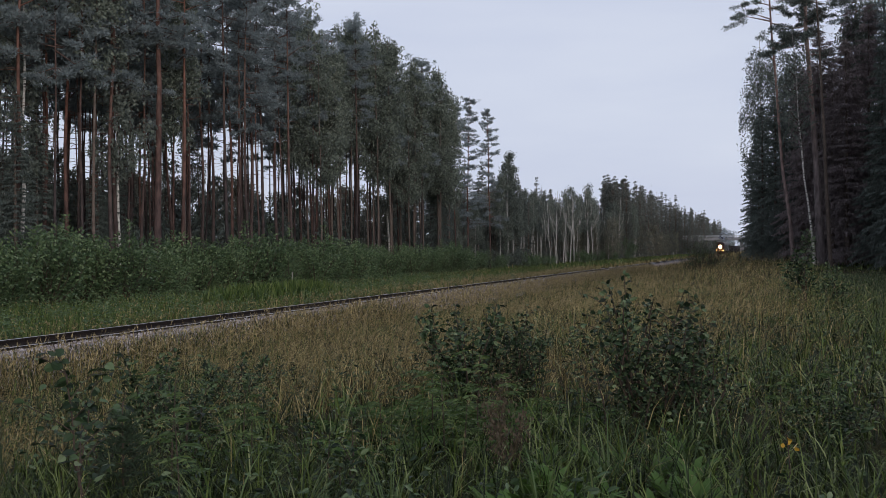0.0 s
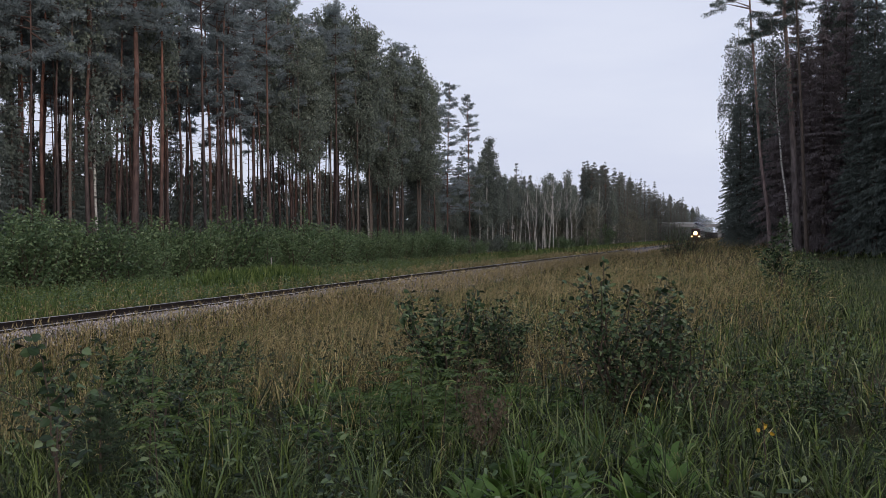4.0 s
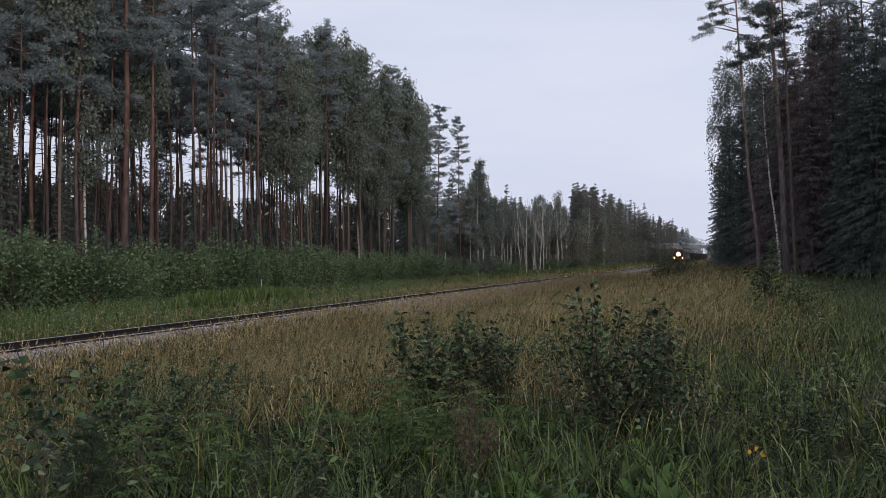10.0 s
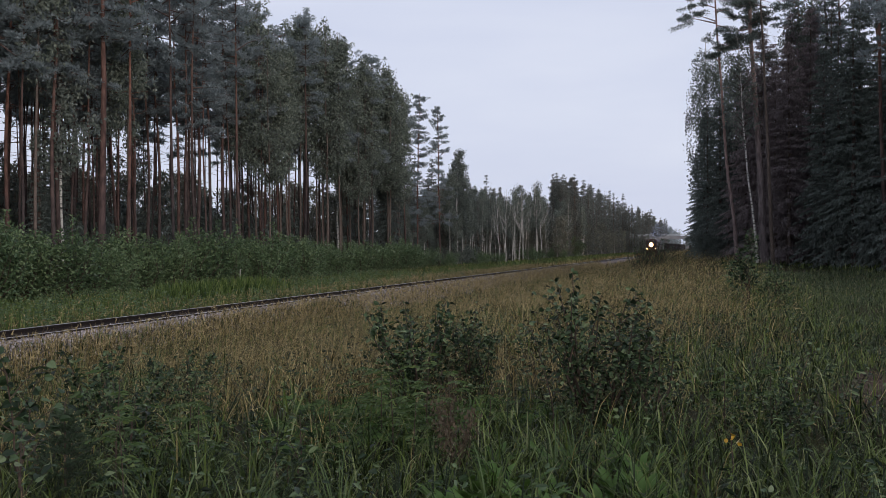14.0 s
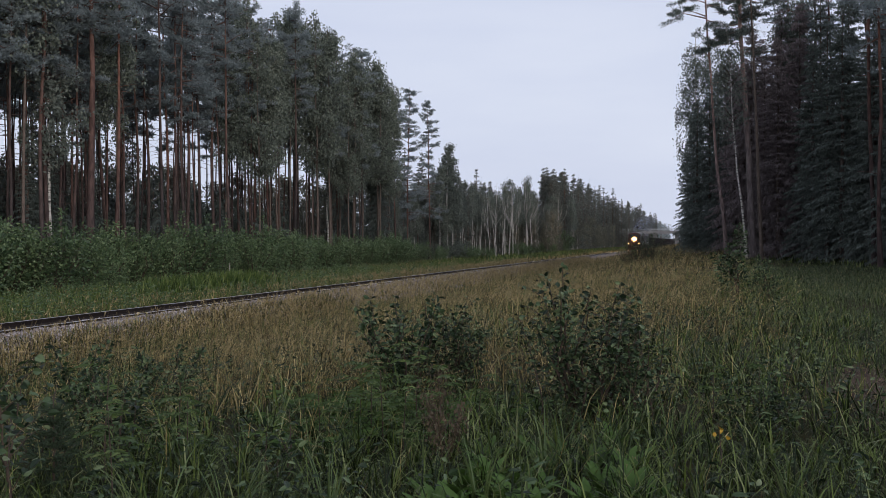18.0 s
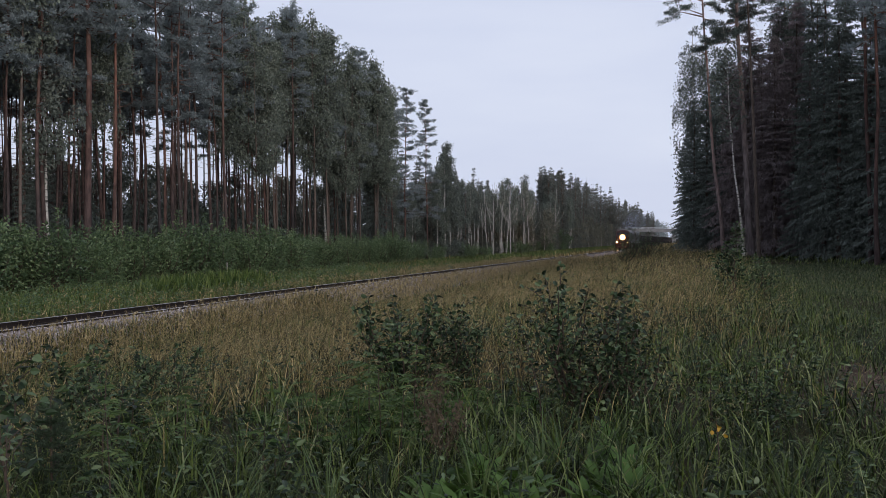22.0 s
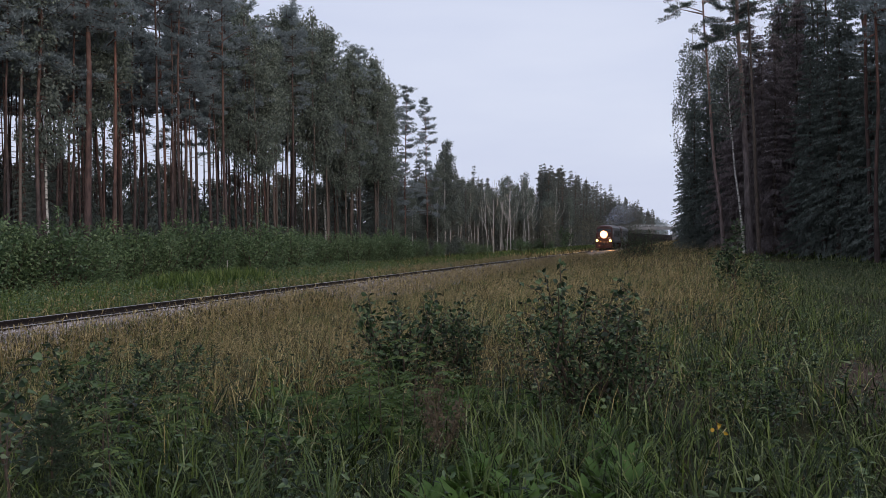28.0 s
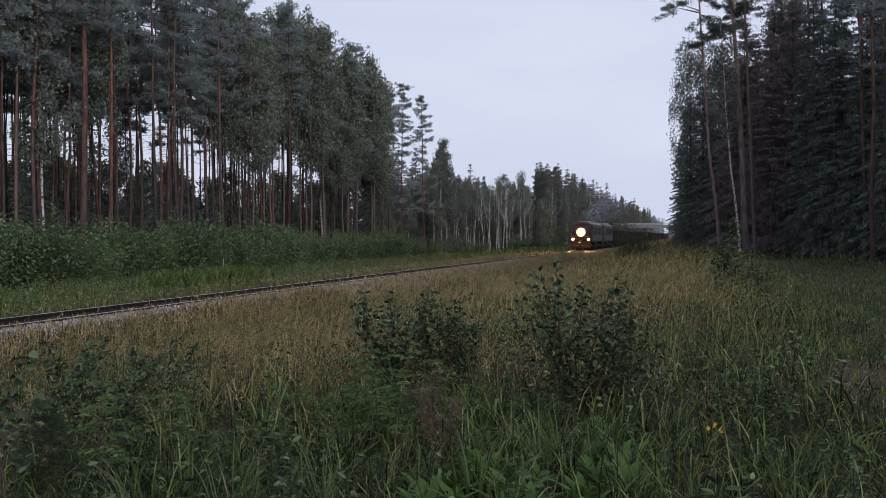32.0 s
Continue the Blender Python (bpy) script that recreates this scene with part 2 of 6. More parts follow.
M = {
    "soil": two_tone("bare_soil", (0.042, 0.029, 0.022), (0.098, 0.069, 0.052), 9.0, 0.95, 0, 0.6, 0.02),
    "stake": two_tone("weathered_stake", (0.22, 0.21, 0.19), (0.36, 0.34, 0.32), 6.0, 0.8),
    # Brake grime, darkened further for the shadow between the rails.
    "shadowed": two_tone("grimy_shadowed_ballast", (0.014, 0.012, 0.011), (0.048, 0.039, 0.034), 9.0, 0.9, 0, 0.9, 0.05),
    "ground": ground_material(),
    "ballast": two_tone("ballast_bed", (0.085, 0.071, 0.064), (0.24, 0.195, 0.175), 9.0, 0.95, 0, 0.9, 0.05, spec=0.08),
    "stone": stone_material(),
    "bank": two_tone("overgrown_bank", (0.022, 0.034, 0.014), (0.06, 0.075, 0.03), 0.3, 0.95, 0, 0.9, 0.3),
    "rail_side": two_tone("rusty_rail", (0.010, 0.008, 0.008), (0.030, 0.021, 0.018), 3.0, 0.8, 0.3, 0.2, 0.004),
    "rail_top": two_tone("polished_rail", (0.42, 0.41, 0.42), (0.60, 0.59, 0.60), 2.0, 0.32, 1.0, 0.03, 0.002),
    "sleeper": two_tone("tarred_sleeper", (0.018, 0.014, 0.012), (0.055, 0.043, 0.036), 4.0, 0.9, 0, 0.5, 0.01, (0.3, 3, 3)),
    "pine_bark": pine_bark_material("pine_bark", (0.058, 0.050, 0.050), (0.082, 0.061, 0.057), (0.135, 0.082, 0.066)),
    "red_bark": pine_bark_material("red_pine_bark", (0.062, 0.049, 0.048), (0.092, 0.060, 0.055), (0.142, 0.080, 0.064)),
    "grey_bark": pine_bark_material("grey_pine_bark", (0.20, 0.165, 0.16), (0.26, 0.21, 0.20), (0.33, 0.235, 0.205)),
    "spruce_bark": two_tone("spruce_bark", (0.055, 0.043, 0.037), (0.15, 0.115, 0.095), 3.0, 0.9, 0, 0.7, 0.03),
    "birch_bark": birch_bark_material(),
    "twig": two_tone("brown_twig", (0.030, 0.022, 0.017), (0.085, 0.060, 0.045), 9.0, 0.85, 0, 0.3, 0.005),
    "pine_needle": leaf_material("pine_needles", [(0, (0.150, 0.180, 0.188)), (0.5, (0.200, 0.236, 0.240)), (1, (0.265, 0.302, 0.300))], 0.5, 0.5, 0.35, 0.5),
    "spruce_needle": leaf_material("spruce_needles", [(0, (0.058, 0.073, 0.067)), (0.6, (0.106, 0.130, 0.114)), (1, (0.160, 0.187, 0.158))], 0.5, 0.34, 0.35, 0.5),
    "brown_needle": leaf_material("withered_needles", [(0, (0.15, 0.124, 0.126)), (0.6, (0.245, 0.208, 0.210)), (1, (0.34, 0.295, 0.298))], 0.75, 0.42),
    "birch_leaf": leaf_material("birch_leaves", [(0, (0.070, 0.086, 0.080)), (0.5, (0.128, 0.147, 0.126)), (1, (0.205, 0.224, 0.182))], 0.5, 0.35),
    "aspen_leaf": leaf_material("aspen_leaves", [(0, (0.045, 0.058, 0.050)), (0.5, (0.125, 0.146, 0.118)), (1, (0.25, 0.275, 0.215))], 0.5, 0.35, 0.25),
    # Grove leaf tones are raised to carry distance haze in the colour.
    "grove_leaf": leaf_material("grove_leaves", [(0, (0.088, 0.092, 0.074)), (0.5, (0.155, 0.152, 0.118)), (1, (0.235, 0.22, 0.17))], 0.55, 0.45),
    "seedling_needle": leaf_material("seedling_needles", [(0, (0.012, 0.022, 0.012)), (1, (0.050, 0.075, 0.040))], 0.55, 0.2),
    "far_needle": leaf_material("far_wood_needles", [(0, (0.066, 0.074, 0.066)), (0.5, (0.114, 0.124, 0.108)), (1, (0.172, 0.182, 0.158))], 0.55, 0.42),
    "shrub_leaf": leaf_material("willow_leaves", [(0, (0.022, 0.044, 0.024)), (0.5, (0.086, 0.138, 0.064)), (1, (0.215, 0.275, 0.135))], 0.42, 0.3, 0.25, 0.4),
    # Mostly dark sapling leaves; the few pale stops paint in glints.
    "sapling_leaf": leaf_material("sapling_leaves", [(0, (0.005, 0.012, 0.005)), (0.5, (0.021, 0.040, 0.016)), (0.75, (0.062, 0.098, 0.045)), (0.93, (0.110, 0.148, 0.070)), (1, (0.165, 0.20, 0.11))], 0.5, 0.16, 0.0, 0.25),
    "fern": leaf_material("fern_fronds", [(0, (0.050, 0.095, 0.030)), (1, (0.125, 0.20, 0.065))], 0.55, 0.35, 0.25),
    "rowan": leaf_material("rowan_leaflets", [(0, (0.036, 0.062, 0.020)), (0.6, (0.066, 0.105, 0.034)), (1, (0.135, 0.170, 0.060))], 0.5, 0.3, 0.3),
    "sedge": leaf_material("sedge_blades", [(0, (0.026, 0.046, 0.015)), (0.6, (0.070, 0.108, 0.036)), (1, (0.17, 0.205, 0.090))], 0.5, 0.25, 0.5, 0.3),
    "broad": leaf_material("broad_leaves", [(0, (0.034, 0.075, 0.016)), (1, (0.095, 0.165, 0.036))], 0.5, 0.3, 0.2, 0.2),
    "yellow": leaf_material("yellowed_leaf", [(0, (0.34, 0.19, 0.02)), (1, (0.46, 0.29, 0.04))], 0.5, 0.3),
    "grass": leaf_material("green_grass", [(0, (0.006, 0.012, 0.003)), (0.45, (0.020, 0.034, 0.008)), (0.72, (0.086, 0.120, 0.026)), (0.9, (0.142, 0.180, 0.054)), (1, (0.215, 0.230, 0.115))], 0.5, 0.22, 0.0, 0.22),
    "fine": leaf_material("fine_grass", [(0, (0.020, 0.032, 0.014)), (0.6, (0.058, 0.080, 0.036)), (0.9, (0.115, 0.135, 0.070)), (1, (0.20, 0.19, 0.12))], 0.55, 0.25, 0.0, 0.2),
    "lush": leaf_material("lush_grass", [(0, (0.030, 0.056, 0.015)), (0.6, (0.088, 0.134, 0.034)), (1, (0.195, 0.23, 0.078))], 0.55, 0.35, 0.0),
    "dry": leaf_material("dry_grass", [(0, (0.020, 0.018, 0.008)), (0.4, (0.086, 0.070, 0.030)), (0.72, (0.265, 0.200, 0.080)), (1, (0.58, 0.46, 0.22))], 0.7, 0.24, 0.0),
    "plume": leaf_material("seed_heads", [(0, (0.11, 0.086, 0.048)), (0.6, (0.285, 0.225, 0.112)), (1, (0.51, 0.415, 0.235))], 0.8, 0.3, 0.0),
    "dock": leaf_material("rusty_seed_spikes", [(0, (0.044, 0.034, 0.023)), (1, (0.115, 0.086, 0.056))], 0.8, 0.2, 0.0),
    "loco_red": two_tone("dark_red_paint", (0.032, 0.014, 0.012), (0.062, 0.021, 0.016), 1.2, 0.45, 0, 0.08, 0.004),
    "loco_grey": two_tone("sooty_grey_paint", (0.055, 0.055, 0.06), (0.12, 0.12, 0.13), 0.9, 0.5, 0, 0.1, 0.004),
    # Roof hatches, paler than the engine body.
    "loco_roof": two_tone("pale_roof_paint", (0.16, 0.155, 0.155), (0.30, 0.29, 0.285), 1.0, 0.55, 0, 0.1, 0.004),
    "steel_black": two_tone("greasy_black_steel", (0.014, 0.013, 0.012), (0.045, 0.04, 0.036), 2.0, 0.6, 0.5, 0.2, 0.006),
    "wagon": two_tone("dark_wagon_paint", (0.016, 0.015, 0.017), (0.042, 0.037, 0.037), 0.8, 0.6, 0, 0.15, 0.01),
    "wagon_rust": two_tone("brown_wagon_paint", (0.018, 0.013, 0.012), (0.038, 0.026, 0.023), 0.8, 0.6, 0, 0.15, 0.01),
    "concrete": two_tone("weathered_concrete", (0.16, 0.155, 0.155), (0.29, 0.28, 0.28), 0.5, 0.85, 0, 0.3, 0.02),
    "galvanised": two_tone("galvanised_rail", (0.40, 0.41, 0.42), (0.55, 0.56, 0.57), 2.0, 0.45, 0.8, 0.05, 0.003),
    "lamp": glowing("lit_headlight", (1.0, 0.52, 0.16), 5000.0),
    # Two glowing tones that imitate the orange halo around the headlight.
    "halo_glow": glowing("headlight_halo", (1.0, 0.53, 0.11), 2.4),
    "halo_edge": glowing("headlight_halo_edge", (1.0, 0.34, 0.045), 1.5),
    "ditch_lamp": glowing("lit_ditch_light", (1.0, 0.56, 0.15), 12.0),
}
glass_m, gn, gl, gb = material("cab_glass", 0.06, 0, 0.5)
gb.inputs["Base Color"].default_value = (0.02, 0.025, 0.03, 1)
M["glass"] = glass_m


# ---- builders ----
class Geo:
    """Gathers vertices and faces and turns them into one mesh."""

    def __init__(self):
        self.v, self.f, self.m, self.n = [], [], [], 0

    def add(self, verts, faces, slot=0):
        verts = np.asarray(verts, float).reshape(-1, 3)
        faces = np.asarray(faces, int)
        self.v.append(verts)
        self.f.append(faces + self.n)
        self.m.append(np.full(len(faces), slot))
        self.n += len(verts)

    def mesh(self, name, mats, smooth=False):
        me = bpy.data.meshes.new(name)
        v = np.concatenate(self.v)
        idx = np.concatenate([f.ravel() for f in self.f])
        tot = np.concatenate([np.full(len(f), f.shape[1]) for f in self.f])
        start = np.concatenate([[0], np.cumsum(tot)[:-1]])
        me.vertices.add(len(v))
        me.vertices.foreach_set("co", v.ravel())
        me.loops.add(len(idx))
        me.loops.foreach_set("vertex_index", idx)
        me.polygons.add(len(tot))
        me.polygons.foreach_set("loop_start", start)
        me.polygons.foreach_set("loop_total", tot)
        for m in mats if isinstance(mats, (list, tuple)) else [mats]:
            me.materials.append(m)
        me.polygons.foreach_set("material_index", np.concatenate(self.m))
        me.polygons.foreach_set("use_smooth", np.full(len(tot), smooth))
        me.update(calc_edges=True)
        return me


def part(name, shape, mat, parent, label="", smooth=False):
    """Links a Geo, a bmesh or a ready mesh as one mesh object under a thing or a part."""
    if isinstance(shape, Geo):
        me = shape.mesh(name, mat, smooth)
    elif isinstance(shape, bmesh.types.BMesh):
        me = bpy.data.meshes.new(name)
        shape.to_mesh(me)
        shape.free()
        me.materials.append(mat)
    else:
        me = shape
    ob = new(name, me)
    ob.parent = parent
    if label:
        ob["label"] = label
    return ob


def tube(g, pts, radii, sides=6, slot=0):
    pts = np.asarray(pts, float)
    radii = np.asarray(radii, float)
    n = len(pts)
    d = np.gradient(pts, axis=0)
    d /= np.linalg.norm(d, axis=1)[:, None] + 1e-9
    ref = np.where(np.abs(d[:, 2:3]) > 0.9, [[1.0, 0, 0]], [[0, 0, 1.0]])
    a = np.cross(d, ref)
    a /= np.linalg.norm(a, axis=1)[:, None] + 1e-9
    b = np.cross(d, a)
    th = np.arange(sides) * 2 * np.pi / sides
    ring = a[:, None] * np.cos(th)[None, :, None] + b[:, None] * np.sin(th)[None, :, None]
    v = pts[:, None] + ring * radii[:, None, None]
    i, j = np.meshgrid(np.arange(n - 1), np.arange(sides), indexing="ij")
    k = (j + 1) % sides
    f = np.stack([i * sides + j, i * sides + k, (i + 1) * sides + k, (i + 1) * sides + j], -1).reshape(-1, 4)
    g.add(v, f, slot)


def unit(v):
    return v / (np.linalg.norm(v, axis=-1, keepdims=True) + 1e-9)


def spikes(g, c, d, length, width, rng, slot=0):
    """Narrow triangles: tufts of needles."""
    d = unit(d)
    s = unit(np.cross(d, rng.normal(size=d.shape))) * (np.asarray(width) / 2)[..., None]
    v = np.stack([c - s, c + s, c + d * np.asarray(length)[..., None]], 1)
    g.add(v, np.arange(3 * len(c)).reshape(-1, 3), slot)


def leaves(g, c, d, length, width, rng, slot=0, flat=0.0):
    """Pointed oval leaves, each folded a little along its middle (two triangles a half)."""
    d = unit(d)
    up = rng.normal(size=d.shape)
    up[:, 2] += flat
    s = unit(np.cross(d, up))
    nrm = unit(np.cross(s, d))
    L, W = np.asarray(length)[:, None], np.asarray(width)[:, None]
    tip = c + d * L - nrm * L * 0.12
    mid = c + d * L * 0.42
    v = np.stack([c, mid + s * W / 2 + nrm * W * 0.14, tip, mid - s * W / 2 + nrm * W * 0.14], 1)
    k = np.arange(len(c))[:, None] * 4
    g.add(v, np.concatenate([k + [[0, 1, 2]], k + [[0, 2, 3]]]), slot)


def round_leaves(g, c, d, length, width, rng, slot=0, flat=1.0):
    """Oval leaves with a folded midrib and a drooping tip, ten points each."""
    d = unit(d)
    up = rng.normal(size=d.shape)
    up[:, 2] += flat
    s = unit(np.cross(d, up))
    nrm = unit(np.cross(s, d))
    L, W = np.asarray(length)[:, None], np.asarray(width)[:, None]
    ring = []
    for u, w, dip in ((0.0, 0.0, 0.0), (0.18, 0.34, 0.0), (0.45, 0.5, 0.02), (0.75, 0.34, 0.08), (1.0, 0.0, 0.2)):
        spine = c + d * L * u - nrm * L * dip
        ring.append(spine if w == 0 else (spine - s * W * w + nrm * W * w * 0.35, spine, spine + s * W * w + nrm * W * w * 0.35))
    v = np.stack([ring[0], *ring[1], *ring[2], *ring[3], ring[4]], 1)
    k = np.arange(len(c))[:, None] * 11
    tri = ((0, 1, 2), (0, 2, 3), (7, 10, 8), (8, 10, 9))
    quad = ((1, 4, 5, 2), (2, 5, 6, 3), (4, 7, 8, 5), (5, 8, 9, 6))
    g.add(v, np.concatenate([k + [t_] for t_ in tri] + [k + [q_[:3]] for q_ in quad] + [k + [(q_[0], q_[2], q_[3])] for q_ in quad]), slot)


def bent(h, rng, sway=0.02, n=9):
    """The line of a trunk, upright and slightly crooked."""
    z = np.linspace(0, h, n)
    w = np.cumsum(rng.normal(0, sway * h / n, (n, 2)), 0)
    w -= w[0]
    return np.column_stack([w, z])


def on_line(pts, z):
    return np.column_stack([np.interp(z, pts[:, 2], pts[:, 0]), np.interp(z, pts[:, 2], pts[:, 1]), z])


def empty(name, m, label, category, group=""):
    e = new(name)
    e.matrix_world = m
    return tagged(e, label, category, group)


def pine(name, h, seed, label, base=0.45, reach=2.3, pads=5, per=28, radius=0.19, limbs=46, tuft=1.0, bark="pine_bark", whorls=0, needle="pine_needle", gnarl=0.10, low_limbs=7):
    """A bare trunk, crooked limbs, and needles in flat pads towards the limbs' ends."""
    rng = np.random.default_rng(seed)
    thing = empty(name, Matrix(), label, "tree")
    line = bent(h * 0.975, rng, 0.03)
    g, gc = Geo(), Geo()
    zz = line[:, 2] / h
    tube(g, line, radius * (1 - 0.82 * zz) + 0.05 * np.exp(-zz * 25), 8)
    z = base * h + (h * 0.985 - base * h) * np.sort(rng.random(limbs)) ** 0.9
    if whorls:
        z = base * h + h * (0.985 - base) * (np.arange(limbs) // (limbs // whorls) + 0.5) / (whorls + 0.5) + rng.normal(0, 0.25, limbs)
    z = np.minimum(z, h * 0.972)
    az = rng.random(limbs) * 2 * np.pi
    t = (z / h - base) / (1 - base)
    prof = (1.03 - np.clip(t, 0, 1)) ** 0.6 if whorls else np.where(t < 0.35, 0.55 + 1.2 * t, 1.0 * np.sqrt(np.clip(1.12 - t, 0.02, 1) / 0.77))
    ln = reach * prof * rng.uniform(0.5, 1.2, limbs)
    rise = -0.18 + 0.75 * t + rng.normal(0, 0.18, limbs)
    root = on_line(line, z)
    end = root + np.column_stack([np.cos(az), np.sin(az), rise]) * ln[:, None]
    mid = (root + end) / 2 + rng.normal(0, gnarl, (limbs, 3)) * ln[:, None] + np.array([0, 0, -0.06]) * ln[:, None]
    for i in range(limbs):
        tube(g, [root[i], mid[i], end[i]], [0.026 + 0.011 * ln[i], 0.022, 0.008], 4)
    for i in range(low_limbs):
        p = on_line(line, np.array([rng.uniform(0.5 * base, base) * h]))[0]
        a = rng.random() * 6.28
        q = p + np.array([math.cos(a), math.sin(a), rng.uniform(-0.3, 0.2)]) * rng.uniform(0.4, 1.5)
        tube(g, [p, (p + q) / 2 + [0, 0, 0.05], q], [0.025, 0.018, 0.006], 4)
    part("trunk", g, M[bark], thing, "", True)
    k = np.repeat(np.arange(limbs), pads)
    u = np.clip(rng.uniform(0.30, 1.05, len(k)), 0, 1.02)[:, None]
    spot = (1 - u) ** 2 * root[k] + 2 * u * (1 - u) * (2 * mid[k] - (root[k] + end[k]) / 2) + u * u * end[k]
    spot = spot + rng.normal(0, 0.17, (len(k), 3)) * (0.4 + ln[k] / 2.2)[:, None] * [1, 1, 0.45] + [0, 0, 0.05]
    wide = rng.uniform(0.26, 0.48, len(k)) * (0.62 + 0.38 * np.clip(ln[k] / reach, 0, 1))
    kk = np.repeat(np.arange(len(k)), per)
    off = rng.normal(0, 1, (len(kk), 3))
    off = off / (np.linalg.norm(off, axis=1)[:, None] + 1e-6) * rng.random((len(kk), 1)) ** 0.5
    c = spot[kk] + off * wide[kk][:, None] * [1, 1, 0.5]
    d = off * [1, 1, 0.8] + rng.normal(0, 0.35, (len(kk), 3)) + [0, 0, 0.4]
    spikes(gc, c, d, rng.uniform(0.15, 0.33, len(kk)) * tuft, rng.uniform(0.06, 0.125, len(kk)) * tuft, rng)
    part("crown", gc, M[needle], thing)
    return thing


def spruce(name, h, seed, label, reach=2.4, needle="spruce_needle", tufts=5200, bare=0.03, full=1.0, tuft=1.0, limbs=140):
    rng = np.random.default_rng(seed)
    thing = empty(name, Matrix(), label, "tree")
    line = bent(h * 0.955, rng, 0.008)
    g, gc = Geo(), Geo()
    zz = line[:, 2] / h
    tube(g, line, 0.011 * h * (1 - 0.93 * zz), 7)
    t = np.sort(rng.uniform(bare, 0.985, limbs))
    az = np.arange(limbs) * 2.4 + rng.normal(0, 0.4, limbs)
    ln = reach * (1 - t) ** 0.75 * rng.uniform(0.6, 1.12, limbs) + 0.15
    root = on_line(line, t * h)
    slope = -0.45 + 0.75 * t
    end = root + np.column_stack([np.cos(az) * ln, np.sin(az) * ln, slope * ln])
    for i in range(limbs):
        mid = (root[i] + end[i]) / 2 + [0, 0, 0.07 * ln[i]]
        tube(g, [root[i], mid, end[i]], [0.012 + 0.010 * ln[i], 0.014, 0.005], 3)
    part("trunk", g, M["spruce_bark"], thing, "", True)
    w = ln / ln.sum()
    k = rng.choice(limbs, tufts, p=w)
    u = rng.uniform(0.12, 1.05, tufts)
    side = unit(np.cross(end[k] - root[k], np.array([[0, 0, 1.0]])))
    c = root[k] + (end[k] - root[k]) * u[:, None] + side * (rng.normal(0, 0.20, tufts) * (0.4 + ln[k] * 0.35))[:, None]
    c[:, 2] += 0.07 * ln[k] * np.sin(np.pi * np.clip(u, 0, 1))
    d = unit(end[k] - root[k]) * 0.6 + rng.normal(0, 0.35, (tufts, 3)) + np.array([0, 0, -0.75 * full])
    spikes(gc, c, d, rng.uniform(0.3, 0.8, tufts) * tuft, rng.uniform(0.10, 0.26, tufts) * tuft, rng)
    part("crown", gc, M[needle], thing)
    return thing


def birch(name, h, seed, label, base=0.35, reach=2.6, count=3600, radius=0.13, leaf="birch_leaf", size=1.0, droop=0.9, sway=0.03, bark="birch_bark", cone=False, split=False):
    rng = np.random.default_rng(seed)
    thing = empty(name, Matrix(), label, "tree")
    line = bent(h, rng, sway)
    g, gc = Geo(), Geo()
    zz = line[:, 2] / h
    tube(g, line, radius * (1 - 0.88 * zz) + 0.03 * np.exp(-zz * 30), 7)
    limbs = 40
    z = h * (base + (0.98 - base) * np.sort(rng.random(limbs)) ** (1.6 if cone else 1.0))
    az = rng.random(limbs) * 6.28
    t = (z / h - base) / (1 - base)
    ln = reach * np.sqrt(np.clip(1.05 - t, 0.03, 1)) * rng.uniform(0.5, 1.1, limbs) * np.clip(0.55 + 1.6 * t, 0, 1)
    if cone:
        ln = reach * (1.04 - t) ** 0.65 * rng.uniform(0.5, 1.1, limbs)
    root = on_line(line, z)
    end = root + np.column_stack([np.cos(az) * ln, np.sin(az) * ln, ln * rng.uniform(0.3, 0.95, limbs)])
    for i in range(limbs):
        limb = Geo() if split else g
        tube(limb, [root[i], (root[i] + end[i]) / 2 + [0, 0, 0.06 * ln[i]], end[i]], [0.014 + 0.012 * ln[i], 0.015, 0.005], 4, 0 if split else 1)
        if split:
            part("limb", limb, M["twig"], thing)
    part("trunk", g, [M[bark], M["twig"]], thing, "", True)
    strands = 9
    k = np.repeat(np.arange(limbs), strands)
    u = rng.uniform(0.3, 1.1, len(k))
    s0 = root[k] + (end[k] - root[k]) * u[:, None] + rng.normal(0, 0.25, (len(k), 3))
    drop = rng.uniform(0.4, 1.5, len(k)) * droop
    per = max(3, count // len(k))
    kk = np.repeat(np.arange(len(k)), per)
    v = rng.random(len(kk))
    c = s0[kk] + rng.normal(0, 0.16, (len(kk), 3))
    c[:, 2] -= v * drop[kk]
    d = rng.normal(0, 0.6, (len(kk), 3)) + [0, 0, -0.8]
    leaves(gc, c, d, rng.uniform(0.14, 0.28, len(kk)) * size, rng.uniform(0.10, 0.19, len(kk)) * size, rng)
    part("crown", gc, M[leaf], thing)
    return thing


